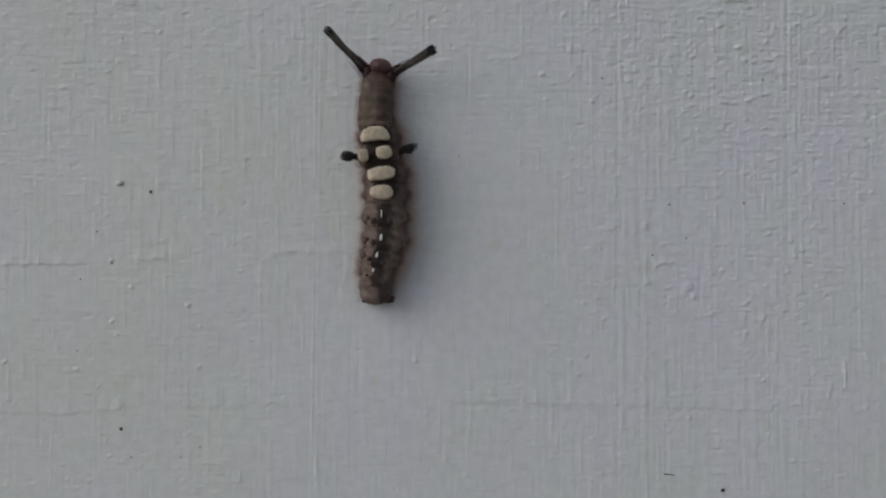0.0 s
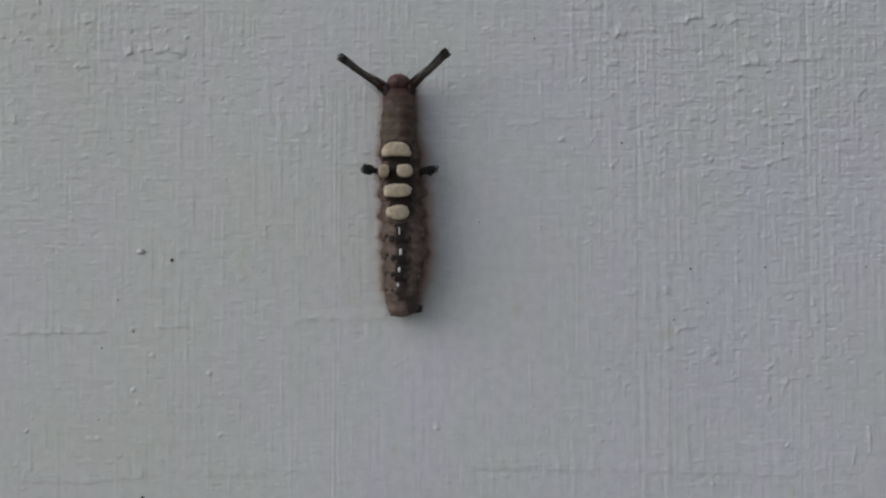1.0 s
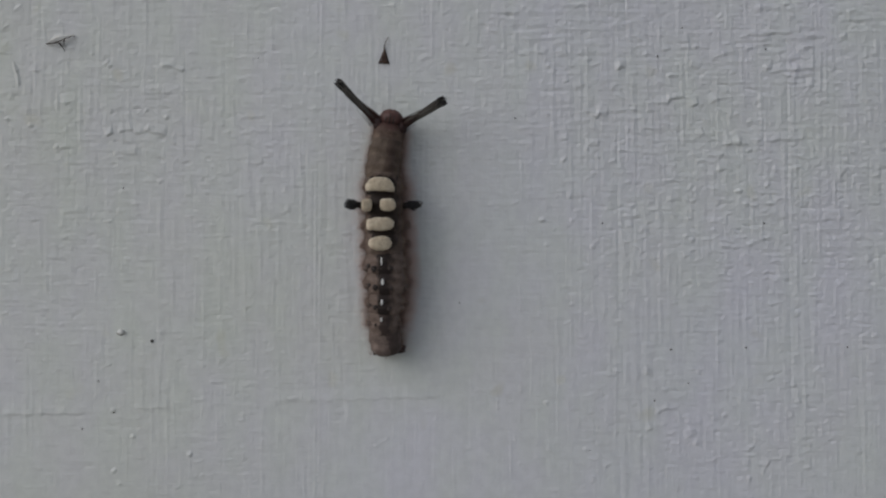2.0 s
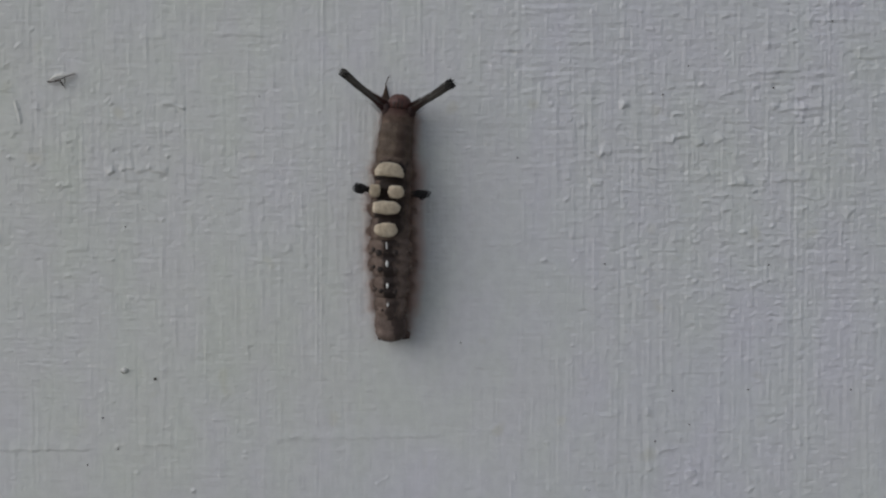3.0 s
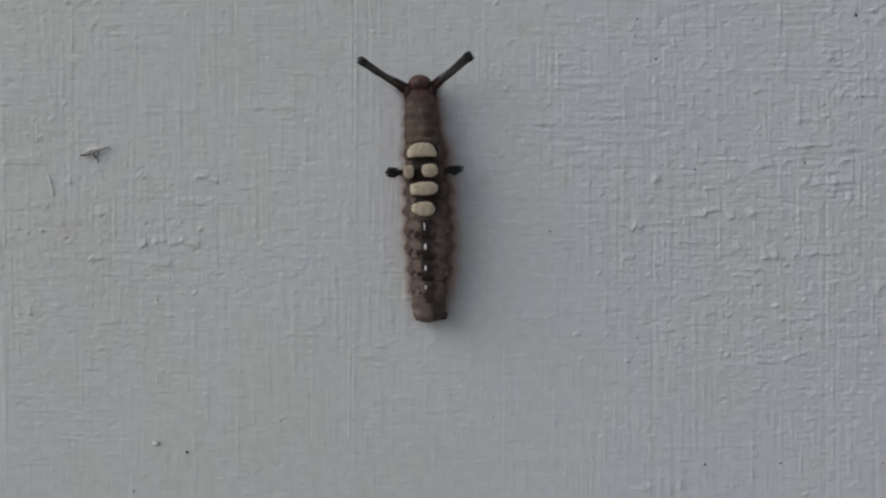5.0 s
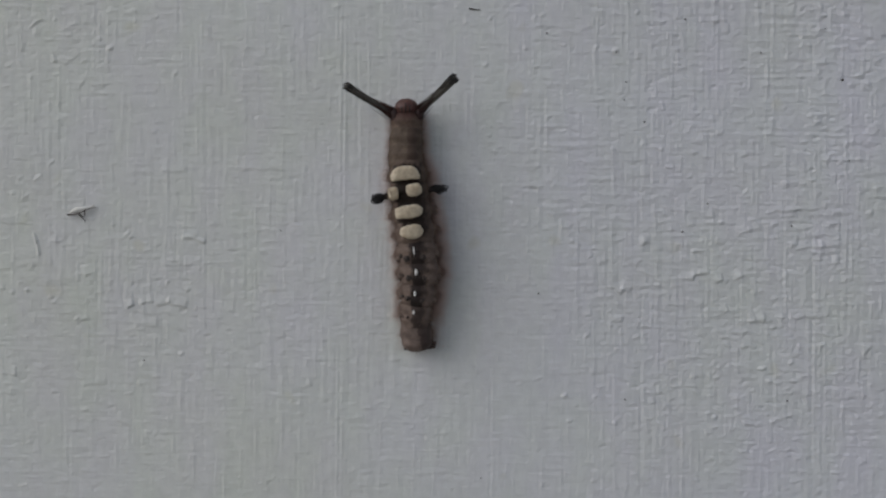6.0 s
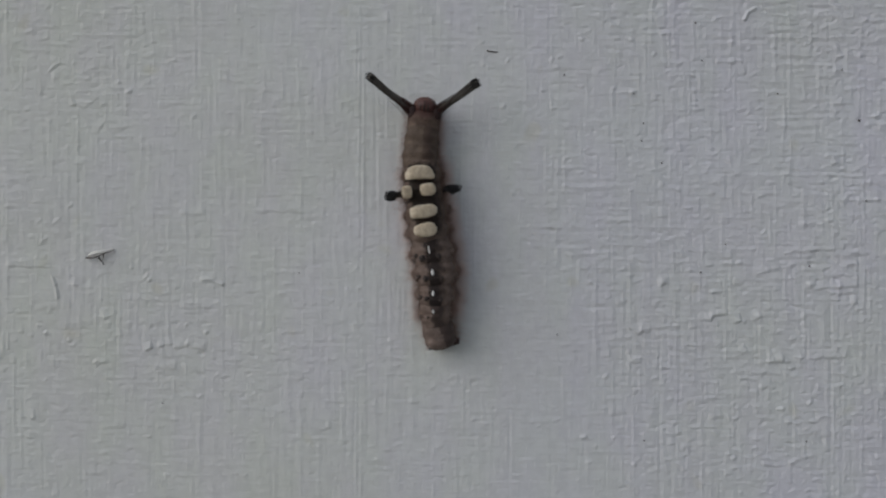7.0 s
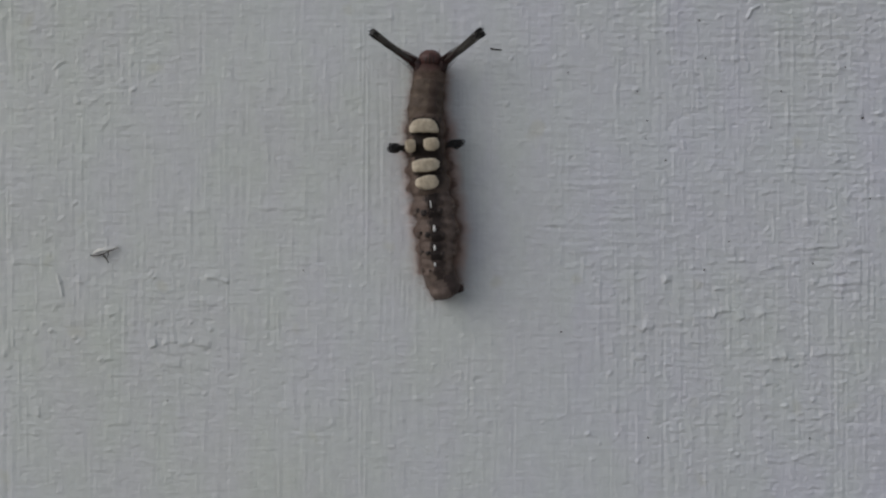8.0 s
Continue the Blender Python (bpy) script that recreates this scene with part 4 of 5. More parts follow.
# ---- what moves ----
def motions():
    walk(caterpillar, [(t, wall_pose(x, 0, z)) for t, x, z in [
        (0, -7.04, 14.15), (0.2, -7.34, 16.11), (0.5, -7.40, 17.62), (0.8, -7.47, 19.02), (1, -6.97, 20.55), (1.2, -6.89, 21.76),
        (1.5, -6.74, 22.88), (1.7, -6.75, 24.21), (1.95, -6.49, 25.95), (2.15, -6.27, 27.35), (2.35, -6.06, 28.74), (2.6, -5.80, 30.49),
        (2.8, -5.58, 31.89), (3, -5.36, 33.22), (3.2, -5.42, 34.08), (3.5, -5.34, 35.57), (3.7, -5.24, 37.14), (4, -5.47, 38.76),
        (4.2, -5.60, 39.76), (4.5, -5.46, 41.81), (4.7, -5.37, 42.93), (4.95, -5.60, 44.21), (5.15, -5.78, 45.23), (5.4, -6.01, 46.50),
        (5.6, -6.19, 47.52), (5.8, -6.37, 48.54), (6, -6.35, 49.39), (6.2, -6.39, 50.27), (6.5, -6.52, 52.50), (6.7, -6.67, 53.39),
        (7, -6.88, 54.63), (7.2, -6.87, 55.85), (7.5, -6.87, 57.92), (7.7, -6.92, 58.65), (8, -6.89, 59.81),
    ]])
    walk(body['head'], [(t, pose(x * MM, 0, z * MM, 0, a, 0)) for t, x, z, a in [
        (0, 0.44, 8.50, 9.8), (0.2, 0.78, 8.38, 11.6), (0.5, 0.37, 8.99, 0.6), (0.8, -0.04, 8.81, -6.0), (1, 0.12, 8.53, -3.1), (1.2, 0.37, 8.89, 2.7),
        (1.5, 0.74, 9.05, 5.8), (1.7, 1.23, 8.56, 13.7), (1.95, 1.19, 8.31, 10.9), (2.15, 1.17, 8.50, 8.7), (2.35, 1.14, 8.54, 6.5), (2.6, 1.11, 8.16, 3.7),
        (2.8, 1.08, 8.20, 1.5), (3, 0.98, 8.27, 6.2), (3.2, 0.67, 8.59, 6.3), (3.5, 0.86, 8.43, 7.8), (3.7, 0.77, 8.32, 8.6), (4, -0.03, 8.38, -1.5),
        (4.2, -0.23, 8.18, -3.9), (4.5, -0.54, 7.91, -8.0), (4.7, -0.51, 8.14, -3.1), (4.95, -0.40, 8.38, -2.6), (5.15, -0.30, 8.20, -2.3), (5.4, -0.19, 8.09, -1.9),
        (5.6, -0.09, 8.37, -1.6), (5.8, -0.00, 8.36, -1.2), (6, -0.02, 8.22, -3.6), (6.2, -0.33, 8.27, -7.6), (6.5, -0.20, 7.97, -6.8), (6.7, 0.05, 8.39, -0.6),
        (7, 0.55, 8.37, 3.6), (7.2, 0.93, 8.19, 7.9), (7.5, 1.08, 8.40, 8.9), (7.7, 0.89, 8.61, 3.5), (8, 0.68, 8.61, -0.1),
    ]])
    walk(body['thorax_1'], [(t, pose(x * MM, 0, z * MM, 0, a, 0)) for t, x, z, a in [
        (0, 0.10, 6.39, 9.3), (0.2, 0.36, 6.31, 11.2), (0.5, 0.25, 6.74, 1.5), (0.8, 0.07, 6.61, -4.7), (1, 0.16, 6.39, -2.3), (1.2, 0.25, 6.67, 2.8),
        (1.5, 0.49, 6.79, 5.8), (1.7, 0.74, 6.45, 13.2), (1.95, 0.78, 6.25, 10.9), (2.15, 0.81, 6.38, 9.0), (2.35, 0.84, 6.40, 7.0), (2.6, 0.88, 6.11, 4.7),
        (2.8, 0.91, 6.13, 2.8), (3, 0.73, 6.20, 6.4), (3.2, 0.46, 6.45, 6.0), (3.5, 0.56, 6.33, 7.8), (3.7, 0.48, 6.25, 8.3), (4, 0.02, 6.28, -1.3),
        (4.2, -0.11, 6.14, -3.6), (4.5, -0.31, 5.94, -7.4), (4.7, -0.38, 6.10, -3.3), (4.95, -0.30, 6.29, -2.7), (5.15, -0.23, 6.15, -2.2), (5.4, -0.15, 6.07, -1.6),
        (5.6, -0.08, 6.28, -1.1), (5.8, -0.01, 6.27, -0.7), (6, 0.01, 6.17, -2.6), (6.2, -0.16, 6.20, -6.4), (6.5, -0.06, 5.98, -5.7), (6.7, 0.03, 6.30, -0.1),
        (7, 0.35, 6.28, 4.2), (7.2, 0.60, 6.16, 8.3), (7.5, 0.72, 6.31, 9.1), (7.7, 0.67, 6.46, 4.4), (8, 0.56, 6.46, 1.2),
    ]])
    walk(body['thorax_2'], [(t, pose(x * MM, 0, z * MM, 0, a, 0)) for t, x, z, a in [
        (0, -0.13, 4.27, 3.9), (0.2, 0.03, 4.22, 6.7), (0.5, 0.04, 4.50, 4.4), (0.8, 0.04, 4.40, 1.3), (1, 0.10, 4.26, 1.9), (1.2, 0.12, 4.45, 2.9),
        (1.5, 0.26, 4.53, 5.3), (1.7, 0.34, 4.32, 8.8), (1.95, 0.40, 4.18, 9.2), (2.15, 0.44, 4.27, 8.9), (2.35, 0.48, 4.28, 8.9), (2.6, 0.54, 4.08, 9.4),
        (2.8, 0.58, 4.09, 9.3), (3, 0.47, 4.14, 7.1), (3.2, 0.28, 4.30, 4.4), (3.5, 0.28, 4.23, 6.5), (3.7, 0.24, 4.17, 5.6), (4, 0.04, 4.19, -0.3),
        (4.2, -0.04, 4.09, -1.5), (4.5, -0.15, 3.96, -3.6), (4.7, -0.23, 4.07, -4.0), (4.95, -0.20, 4.19, -2.7), (5.15, -0.17, 4.10, -1.9), (5.4, -0.13, 4.05, -0.7),
        (5.6, -0.11, 4.18, 0.3), (5.8, -0.08, 4.18, 1.3), (6, -0.05, 4.11, 1.5), (6.2, -0.12, 4.14, -0.8), (6.5, -0.05, 3.99, 0.0), (6.7, -0.04, 4.20, 1.4),
        (7, 0.11, 4.20, 5.5), (7.2, 0.26, 4.12, 8.1), (7.5, 0.37, 4.22, 8.4), (7.7, 0.36, 4.31, 7.7), (8, 0.30, 4.31, 6.6),
    ]])
    walk(body['thorax_3'], [(t, pose(x * MM, 0, z * MM, 0, a, 0)) for t, x, z, a in [
        (0, -0.19, 2.14, -1.8), (0.2, -0.13, 2.13, 0.4), (0.5, -0.09, 2.25, 0.6), (0.8, -0.03, 2.20, 0.5), (1, 0.02, 2.13, 1.3), (1.2, 0.03, 2.22, 1.6),
        (1.5, 0.08, 2.27, 3.2), (1.7, 0.07, 2.17, 4.5), (1.95, 0.11, 2.10, 5.4), (2.15, 0.14, 2.15, 5.9), (2.35, 0.17, 2.15, 6.4), (2.6, 0.21, 2.05, 7.5),
        (2.8, 0.24, 2.05, 8.1), (3, 0.22, 2.07, 6.5), (3.2, 0.13, 2.15, 3.7), (3.5, 0.08, 2.12, 3.9), (3.7, 0.07, 2.09, 3.3), (4, 0.04, 2.09, 0.6),
        (4.2, -0.00, 2.05, -0.5), (4.5, -0.05, 1.98, -2.2), (4.7, -0.10, 2.04, -3.3), (4.95, -0.10, 2.10, -2.7), (5.15, -0.10, 2.05, -2.4), (5.4, -0.10, 2.02, -1.9),
        (5.6, -0.10, 2.09, -1.5), (5.8, -0.11, 2.09, -1.1), (6, -0.09, 2.06, -0.7), (6.2, -0.10, 2.07, -1.6), (6.5, -0.06, 1.99, -0.7), (6.7, -0.08, 2.10, -0.6),
        (7, -0.05, 2.10, 1.5), (7.2, 0.03, 2.07, 3.7), (7.5, 0.10, 2.12, 5.0), (7.7, 0.09, 2.17, 4.8), (8, 0.06, 2.16, 3.9),
    ]])
    walk(body['abdomen_1'], [(t, pose(x * MM, 0, z * MM, 0, a, 0)) for t, x, z, a in [
        (0, 0.00, 0.00, -4.0), (0.2, 0.00, 0.00, -2.3), (0.5, 0.00, 0.00, -2.3), (0.8, 0.00, 0.00, -2.2), (1, 0.00, 0.00, 0.3), (1.2, 0.00, 0.00, 0.7),
        (1.5, 0.00, 0.00, 1.6), (1.7, 0.00, 0.00, 1.0), (1.95, 0.00, 0.00, 2.1), (2.15, 0.00, 0.00, 3.0), (2.35, 0.00, 0.00, 4.0), (2.6, 0.00, 0.00, 5.2),
        (2.8, 0.00, 0.00, 6.1), (3, 0.00, 0.00, 5.4), (3.2, 0.00, 0.00, 4.4), (3.5, 0.00, 0.00, 2.7), (3.7, 0.00, 0.00, 1.7), (4, 0.00, 0.00, 0.0),
        (4.2, 0.00, 0.00, -0.6), (4.5, 0.00, 0.00, -0.5), (4.7, 0.00, 0.00, -0.6), (4.95, 0.00, 0.00, -1.4), (5.15, 0.00, 0.00, -2.1), (5.4, 0.00, 0.00, -2.9),
        (5.6, 0.00, 0.00, -3.6), (5.8, 0.00, 0.00, -4.2), (6, 0.00, 0.00, -5.5), (6.2, 0.00, 0.00, -4.7), (6.5, 0.00, 0.00, -2.5), (6.7, 0.00, 0.00, -2.9),
        (7, 0.00, 0.00, -2.5), (7.2, 0.00, 0.00, -0.4), (7.5, 0.00, 0.00, 1.5), (7.7, 0.00, 0.00, 1.2), (8, 0.00, 0.00, -0.5),
    ]])
    walk(body['abdomen_2'], [(t, pose(x * MM, 0, z * MM, 0, a, 0)) for t, x, z, a in [
        (0, 0.12, -2.32, -7.8), (0.2, 0.05, -2.51, -6.5), (0.5, 0.11, -2.33, -4.5), (0.8, 0.21, -2.31, -1.6), (1, 0.01, -2.54, 0.4), (1.2, -0.02, -2.59, 0.1),
        (1.5, -0.09, -2.35, -0.3), (1.7, -0.00, -2.35, -2.0), (1.95, -0.05, -2.39, -0.1), (2.15, -0.08, -2.42, 1.4), (2.35, -0.12, -2.45, 2.9), (2.6, -0.16, -2.49, 4.8),
        (2.8, -0.20, -2.52, 6.4), (3, -0.20, -2.52, 5.2), (3.2, -0.22, -2.23, 3.8), (3.5, -0.10, -2.42, 1.5), (3.7, -0.04, -2.50, 0.4), (4, -0.10, -2.32, -1.2),
        (4.2, 0.01, -2.44, -0.4), (4.5, 0.00, -2.52, 0.8), (4.7, -0.10, -2.52, -0.9), (4.95, -0.05, -2.45, -2.3), (5.15, -0.01, -2.40, -3.4), (5.4, 0.04, -2.32, -4.7),
        (5.6, 0.08, -2.27, -5.8), (5.8, 0.11, -2.21, -6.9), (6, 0.12, -2.11, -9.3), (6.2, 0.07, -2.13, -7.3), (6.5, 0.02, -2.42, -4.2), (6.7, 0.06, -2.32, -5.2),
        (7, 0.01, -2.12, -6.7), (7.2, -0.05, -2.29, -4.6), (7.5, -0.09, -2.42, -1.5), (7.7, -0.16, -2.17, -2.6), (8, -0.09, -2.23, -4.4),
    ]])
    walk(body['abdomen_3'], [(t, pose(x * MM, 0, z * MM, 0, a, 0)) for t, x, z, a in [
        (0, 0.73, -4.65, -8.7), (0.2, 0.64, -4.53, -7.7), (0.5, 0.50, -4.36, -7.0), (0.8, 0.25, -4.67, -6.1), (1, 0.09, -4.87, -1.8), (1.2, 0.05, -4.67, -0.9),
        (1.5, -0.01, -4.37, -1.9), (1.7, 0.08, -4.68, -2.2), (1.95, -0.01, -4.67, -1.3), (2.15, -0.08, -4.66, -0.6), (2.35, -0.15, -4.65, 0.1), (2.6, -0.24, -4.64, 1.0),
        (2.8, -0.31, -4.63, 1.7), (3, -0.42, -4.43, 2.8), (3.2, -0.25, -4.51, 1.3), (3.5, 0.00, -4.63, 0.0), (3.7, -0.05, -4.51, 1.7), (4, -0.12, -4.33, -0.8),
        (4.2, -0.03, -4.45, -2.1), (4.5, 0.09, -4.64, -1.1), (4.7, 0.14, -4.59, -1.2), (4.95, 0.21, -4.53, -2.7), (5.15, 0.26, -4.48, -3.9), (5.4, 0.32, -4.42, -5.4),
        (5.6, 0.37, -4.38, -6.6), (5.8, 0.42, -4.33, -7.7), (6, 0.44, -4.52, -8.7), (6.2, 0.39, -4.62, -11.1), (6.5, 0.32, -4.76, -7.7), (6.7, 0.36, -4.69, -6.9),
        (7, 0.42, -4.57, -8.7), (7.2, 0.26, -4.57, -7.8), (7.5, 0.02, -4.58, -6.6), (7.7, 0.08, -4.60, -6.9), (8, 0.18, -4.63, -6.3),
    ]])
    walk(body['abdomen_4'], [(t, pose(x * MM, 0, z * MM, 0, a, 0)) for t, x, z, a in [
        (0, 0.82, -6.88, -0.5), (0.2, 0.70, -7.35, -1.2), (0.5, 0.68, -6.97, -4.3), (0.8, 0.70, -6.93, -7.3), (1, 0.16, -7.46, -2.6), (1.2, 0.06, -7.18, -2.6),
        (1.5, 0.07, -7.04, -1.9), (1.7, 0.18, -6.91, -2.6), (1.95, 0.06, -6.94, -2.2), (2.15, -0.03, -6.96, -1.7), (2.35, -0.12, -6.98, -1.2), (2.6, -0.24, -7.01, -0.7),
        (2.8, -0.33, -7.03, -0.3), (3, -0.42, -7.05, -0.3), (3.2, -0.32, -6.90, 1.1), (3.5, -0.10, -6.85, 2.0), (3.7, -0.18, -7.14, 2.4), (4, -0.03, -6.95, -1.3),
        (4.2, 0.17, -7.00, -1.9), (4.5, 0.09, -7.16, -0.4), (4.7, -0.01, -6.96, 1.5), (4.95, 0.16, -6.91, -0.5), (5.15, 0.30, -6.87, -2.1), (5.4, 0.46, -6.82, -4.2),
        (5.6, 0.60, -6.78, -5.6), (5.8, 0.73, -6.74, -6.9), (6, 0.84, -6.85, -7.9), (6.2, 0.89, -6.36, -10.3), (6.5, 0.63, -6.96, -8.6), (6.7, 0.60, -6.73, -7.8),
        (7, 0.71, -6.76, -8.5), (7.2, 0.57, -6.79, -8.4), (7.5, 0.41, -6.77, -10.5), (7.7, 0.39, -6.68, -8.7), (8, 0.41, -6.68, -7.6),
    ]])
    walk(body['abdomen_5'], [(t, pose(x * MM, 0, z * MM, 0, a, 0)) for t, x, z, a in [
        (0, 0.77, -9.52, 0.9), (0.2, 0.74, -9.46, -1.2), (0.5, 0.86, -9.05, -4.8), (0.8, 0.87, -9.48, -3.8), (1, 0.31, -9.77, -3.6), (1.2, 0.25, -9.14, -5.6),
        (1.5, 0.14, -9.18, -2.1), (1.7, 0.30, -9.44, -2.8), (1.95, 0.17, -9.19, -2.7), (2.15, 0.06, -9.27, -2.3), (2.35, -0.05, -9.40, -1.8), (2.6, -0.18, -9.16, -1.5),
        (2.8, -0.29, -9.09, -1.2), (3, -0.39, -9.03, -0.8), (3.2, -0.35, -9.75, 0.5), (3.5, -0.17, -9.43, 1.6), (3.7, -0.25, -9.28, 1.7), (4, -0.01, -9.12, -0.5),
        (4.2, 0.12, -9.19, 1.4), (4.5, 0.12, -9.34, -0.8), (4.7, 0.03, -8.94, -1.0), (4.95, 0.25, -9.12, -2.2), (5.15, 0.42, -9.05, -3.3), (5.4, 0.64, -8.81, -5.1),
        (5.6, 0.81, -8.93, -5.8), (5.8, 0.99, -9.01, -6.5), (6, 1.10, -9.23, -6.1), (6.2, 1.23, -9.21, -6.7), (6.5, 0.99, -9.17, -9.1), (6.7, 0.93, -8.88, -9.0),
        (7, 1.12, -9.24, -9.2), (7.2, 0.97, -9.38, -8.8), (7.5, 0.82, -8.89, -10.8), (7.7, 0.75, -9.00, -8.9), (8, 0.81, -9.35, -8.6),
    ]])
    walk(body['abdomen_6'], [(t, pose(x * MM, 0, z * MM, 0, a, 0)) for t, x, z, a in [
        (0, 0.73, -12.16, 6.6), (0.2, 0.79, -11.56, 1.7), (0.5, 1.03, -11.14, 0.6), (0.8, 1.04, -12.03, 0.6), (1, 0.45, -12.08, 0.5), (1.2, 0.44, -11.09, -0.8),
        (1.5, 0.22, -11.33, 0.5), (1.7, 0.43, -11.97, 0.1), (1.95, 0.27, -11.44, 0.1), (2.15, 0.15, -11.59, 0.0), (2.35, 0.03, -11.83, -0.0), (2.6, -0.12, -11.32, -0.1),
        (2.8, -0.24, -11.16, -0.1), (3, -0.36, -11.01, -0.7), (3.2, -0.38, -12.61, 0.6), (3.5, -0.24, -12.01, 2.4), (3.7, -0.31, -11.42, 1.1), (4, 0.01, -11.29, 0.2),
        (4.2, 0.07, -11.38, 0.5), (4.5, 0.15, -11.52, -0.2), (4.7, 0.07, -10.91, -1.7), (4.95, 0.33, -11.32, -1.5), (5.15, 0.55, -11.22, -1.4), (5.4, 0.82, -10.80, -1.4),
        (5.6, 1.03, -11.08, -1.4), (5.8, 1.24, -11.27, -1.2), (6, 1.35, -11.60, -1.2), (6.2, 1.57, -12.05, -2.2), (6.5, 1.34, -11.39, -5.9), (6.7, 1.27, -11.02, -5.4),
        (7, 1.52, -11.72, -5.2), (7.2, 1.38, -11.98, -5.5), (7.5, 1.22, -11.01, -7.1), (7.7, 1.12, -11.32, -6.8), (8, 1.22, -12.03, -5.2),
    ]])
    walk(body['abdomen_7'], [(t, pose(x * MM, 0, z * MM, 0, a, 0)) for t, x, z, a in [
        (0, 0.23, -14.25, 13.6), (0.2, 0.61, -13.83, 4.4), (0.5, 0.80, -13.85, 4.8), (0.8, 0.82, -14.46, 5.3), (1, 0.27, -14.18, 5.0), (1.2, 0.31, -13.50, 3.1),
        (1.5, 0.10, -13.93, 2.7), (1.7, 0.29, -14.52, 3.1), (1.95, 0.16, -13.89, 2.6), (2.15, 0.06, -13.92, 2.3), (2.35, -0.04, -14.36, 1.7), (2.6, -0.17, -13.99, 1.1),
        (2.8, -0.28, -13.63, 0.8), (3, -0.34, -13.62, -0.6), (3.2, -0.40, -14.60, 0.7), (3.5, -0.37, -14.23, 3.3), (3.7, -0.33, -13.59, 0.5), (4, -0.03, -13.84, 0.8),
        (4.2, 0.07, -14.10, -0.1), (4.5, 0.14, -13.70, 0.5), (4.7, 0.16, -13.43, -2.2), (4.95, 0.37, -13.83, -0.9), (5.15, 0.54, -13.90, 0.2), (5.4, 0.75, -13.23, 1.5),
        (5.6, 0.92, -13.33, 2.8), (5.8, 1.09, -13.70, 3.7), (6, 1.20, -14.14, 3.5), (6.2, 1.43, -14.30, 3.6), (6.5, 1.44, -13.59, -2.6), (6.7, 1.38, -13.58, -2.3),
        (7, 1.57, -14.22, -1.1), (7.2, 1.42, -14.01, -1.2), (7.5, 1.39, -13.51, -3.9), (7.7, 1.32, -13.73, -4.7), (8, 1.26, -14.31, -1.1),
    ]])
    walk(body['abdomen_8'], [(t, pose(x * MM, 0, z * MM, 0, a, 0)) for t, x, z, a in [
        (0, -0.22, -16.10, 4.8), (0.2, 0.45, -15.83, -3.0), (0.5, 0.60, -16.25, -0.0), (0.8, 0.62, -16.61, -1.6), (1, 0.11, -16.03, -3.0), (1.2, 0.19, -15.64, -3.4),
        (1.5, -0.01, -16.23, -3.7), (1.7, 0.17, -16.78, -2.0), (1.95, 0.06, -16.07, -2.7), (2.15, -0.03, -15.98, -3.7), (2.35, -0.11, -16.60, -4.0), (2.6, -0.22, -16.36, -4.2),
        (2.8, -0.31, -15.83, -5.6), (3, -0.32, -15.94, -2.5), (3.2, -0.43, -16.36, -3.8), (3.5, -0.48, -16.21, -2.7), (3.7, -0.35, -15.51, -1.9), (4, -0.06, -16.10, 0.7),
        (4.2, 0.08, -16.51, -3.0), (4.5, 0.12, -15.63, -1.8), (4.7, 0.25, -15.66, -3.4), (4.95, 0.41, -16.06, -3.2), (5.15, 0.53, -16.27, -2.6), (5.4, 0.69, -15.39, -2.6),
        (5.6, 0.82, -15.33, -2.8), (5.8, 0.95, -15.86, -2.3), (6, 1.06, -16.39, -1.9), (6.2, 1.30, -16.28, -4.7), (6.5, 1.53, -15.54, -7.7), (6.7, 1.47, -15.85, -7.2),
        (7, 1.61, -16.43, -8.4), (7.2, 1.46, -15.82, -9.3), (7.5, 1.55, -15.72, -9.5), (7.7, 1.49, -15.86, -11.9), (8, 1.30, -16.33, -12.5),
    ]])
    walk(body['tail'], [(t, pose(x * MM, 0, z * MM, 0, a, 0)) for t, x, z, a in [
        (0, -0.11, -18.23, -3.1), (0.2, 0.82, -17.83, -10.3), (0.5, 0.81, -19.15, -4.1), (0.8, 0.95, -19.33, -7.0), (1, 0.46, -17.86, -10.9), (1.2, 0.59, -18.14, -8.9),
        (1.5, 0.43, -19.10, -8.8), (1.7, 0.48, -19.92, -5.7), (1.95, 0.40, -18.91, -6.8), (2.15, 0.33, -18.13, -9.4), (2.35, 0.26, -18.78, -9.7), (2.6, 0.18, -18.75, -9.4),
        (2.8, 0.11, -17.55, -13.5), (3, -0.13, -18.54, -4.2), (3.2, -0.10, -19.12, -6.6), (3.5, -0.19, -18.11, -8.8), (3.7, -0.20, -17.59, -4.1), (4, -0.10, -19.02, 0.7),
        (4.2, 0.31, -18.50, -6.5), (4.5, 0.25, -17.56, -4.0), (4.7, 0.41, -17.71, -4.6), (4.95, 0.61, -18.11, -5.7), (5.15, 0.77, -18.96, -5.0), (5.4, 0.96, -17.96, -6.0),
        (5.6, 1.12, -17.53, -7.8), (5.8, 1.28, -18.57, -7.0), (6, 1.37, -19.25, -6.2), (6.2, 1.78, -18.67, -11.4), (6.5, 2.00, -17.72, -12.2), (6.7, 1.99, -18.41, -11.5),
        (7, 2.30, -19.14, -14.2), (7.2, 2.01, -17.58, -17.2), (7.5, 2.17, -18.12, -14.5), (7.7, 2.29, -18.38, -17.7), (8, 2.20, -18.52, -22.2),
    ]])
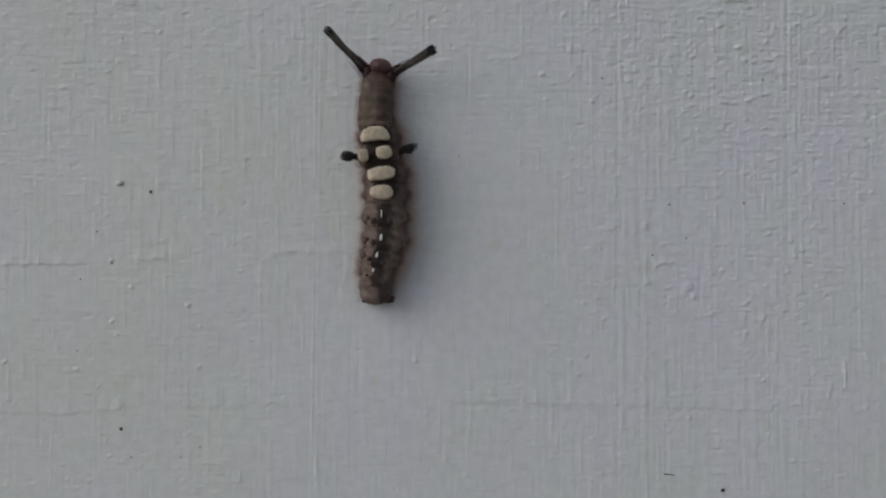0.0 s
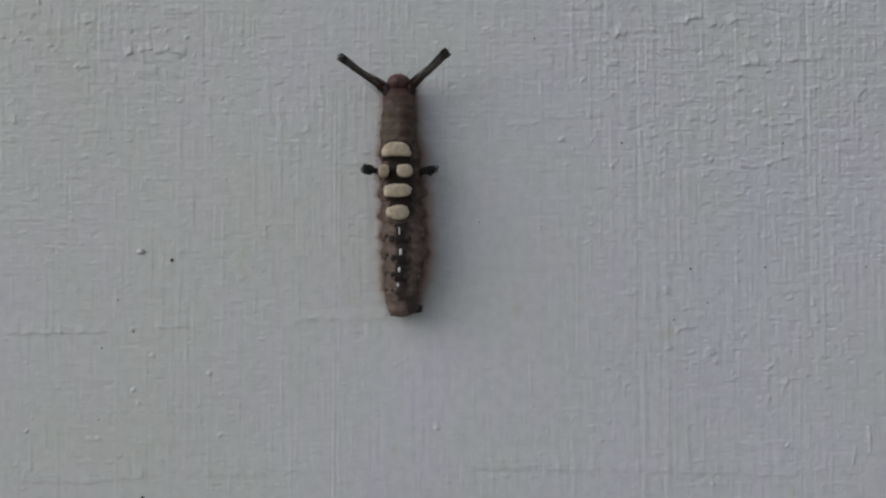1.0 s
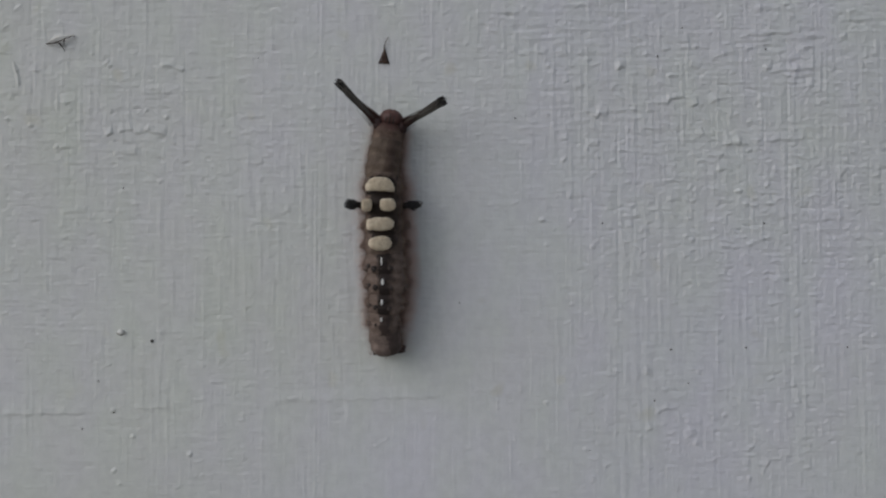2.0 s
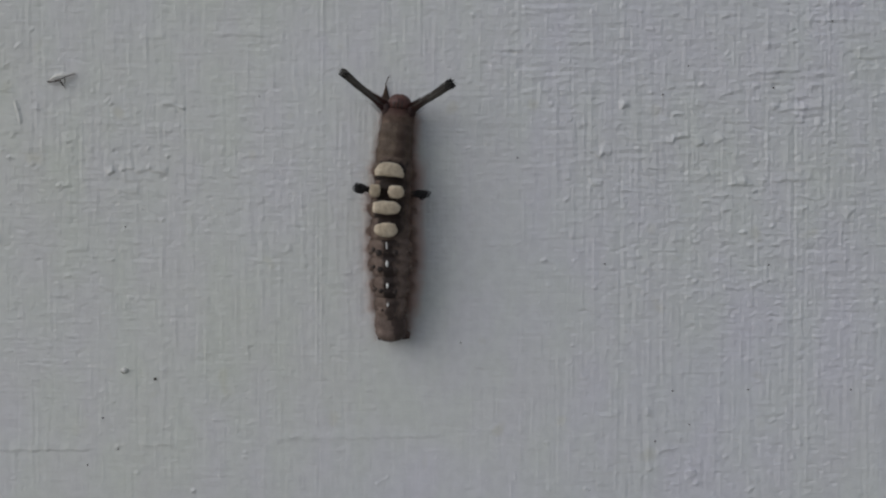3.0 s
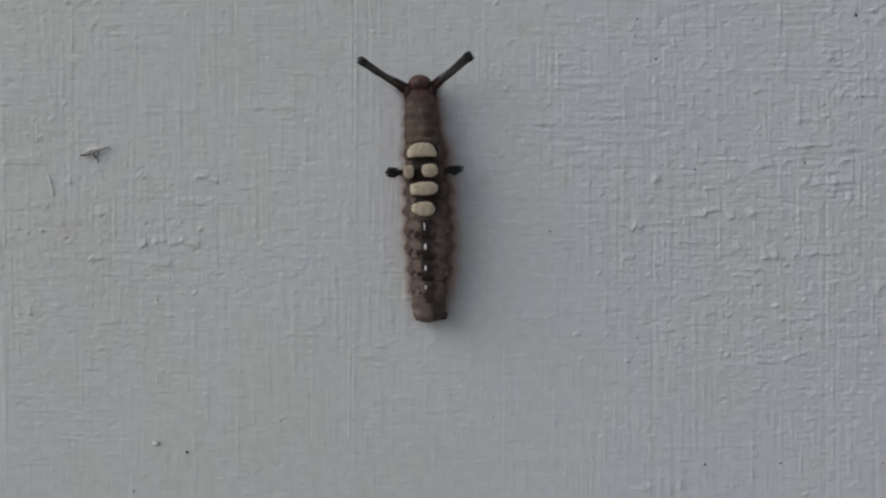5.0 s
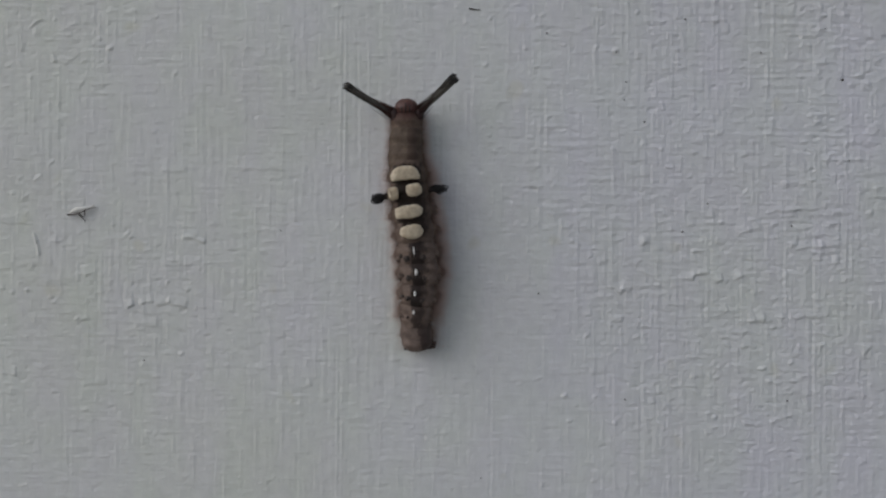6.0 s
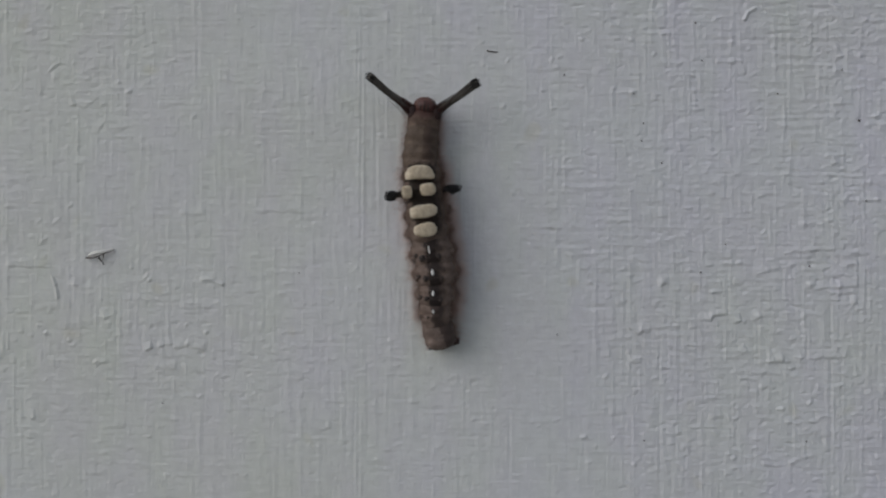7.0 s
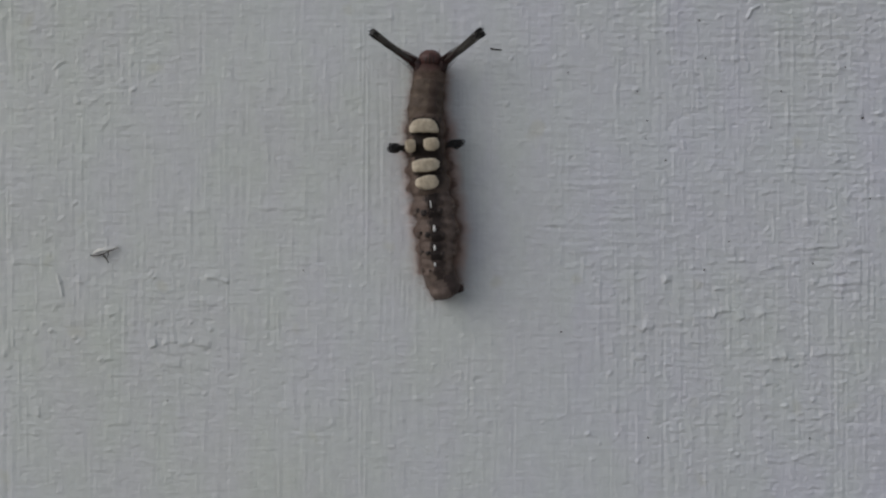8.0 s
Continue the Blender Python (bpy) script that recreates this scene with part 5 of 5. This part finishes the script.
    walk(body['pencil_left'], [(t, pose(-1.75 * MM, -2.6 * MM, -0.75 * MM, 0, a, 0)) for t, a in [
        (0, -0.2), (0.2, 6.2), (0.5, -6.7), (0.8, -2.6), (1, 1.3), (1.2, -2.8), (1.5, -3.3), (1.7, -1.6), (1.95, 0.1),
        (2.15, -1.2), (2.35, -1.4), (2.6, 1.4), (2.8, 1.2), (3, -2.6), (3.2, -0.0), (3.5, -0.6), (3.7, 5.0), (4, -3.0),
        (4.2, -0.6), (4.5, 2.4), (4.7, 0.9), (4.95, -2.2), (5.15, -1.3), (5.4, -1.3), (5.6, -4.4), (5.8, -5.1), (6, -2.8),
        (6.2, -1.2), (6.5, 4.2), (6.7, -7.2), (7, -1.4), (7.2, -0.2), (7.5, -2.1), (7.7, -5.0), (8, -3.2),
    ]])
    walk(body['pencil_right'], [(t, pose(1.5 * MM, -2.6 * MM, -0.65 * MM, 0, a, 0)) for t, a in [
        (0, 2.7), (0.2, -1.2), (0.5, 5.7), (0.8, 4.8), (1, 1.6), (1.2, 3.3), (1.5, 5.0), (1.7, 4.3), (1.95, 1.2),
        (2.15, 2.4), (2.35, 2.2), (2.6, -1.8), (2.8, -1.9), (3, 3.2), (3.2, 5.0), (3.5, 3.7), (3.7, 0.5), (4, 3.3),
        (4.2, 2.5), (4.5, -0.5), (4.7, 1.9), (4.95, 4.0), (5.15, 2.5), (5.4, 1.6), (5.6, 4.1), (5.8, 4.2), (6, 1.3),
        (6.2, 1.9), (6.5, -2.5), (6.7, 6.0), (7, 1.9), (7.2, 0.5), (7.5, 3.7), (7.7, 3.9), (8, 3.7),
    ]])
    walk(body['side_left'], [(t, pose(-1.6 * MM, -2.7 * MM, 0, 0, a, 0)) for t, a in [
        (0, 7.0), (0.2, 6.9), (0.5, -3.2), (0.8, -0.6), (1, 6.6), (1.2, 6.3), (1.5, -1.4), (1.7, -0.2), (1.95, 0.9),
        (2.15, 1.8), (2.35, 2.7), (2.6, 3.8), (2.8, 4.8), (3, 0.6), (3.2, -3.0), (3.5, 5.3), (3.7, 4.5), (4, -3.4),
        (4.2, 1.0), (4.5, 5.3), (4.7, 3.7), (4.95, 1.0), (5.15, -1.1), (5.4, -3.8), (5.6, -5.9), (5.8, -8.1), (6, -10.0),
        (6.2, -8.8), (6.5, -0.8), (6.7, -2.6), (7, -6.8), (7.2, -3.2), (7.5, -0.1), (7.7, -4.1), (8, -0.5),
    ]])
    walk(body['side_right'], [(t, pose(2.3 * MM, -2.7 * MM, 0, 0, a, 0)) for t, a in [
        (0, -7.4), (0.2, -7.3), (0.5, 3.4), (0.8, 0.6), (1, -7.0), (1.2, -6.7), (1.5, 1.4), (1.7, 0.2), (1.95, -0.9),
        (2.15, -1.9), (2.35, -2.8), (2.6, -4.1), (2.8, -5.1), (3, -0.7), (3.2, 3.1), (3.5, -5.6), (3.7, -4.8), (4, 3.6),
        (4.2, -1.1), (4.5, -5.7), (4.7, -4.0), (4.95, -1.1), (5.15, 1.2), (5.4, 4.0), (5.6, 6.3), (5.8, 8.6), (6, 10.6),
        (6.2, 9.4), (6.5, 0.8), (6.7, 2.8), (7, 7.2), (7.2, 3.4), (7.5, 0.1), (7.7, 4.4), (8, 0.5),
    ]])


motions()
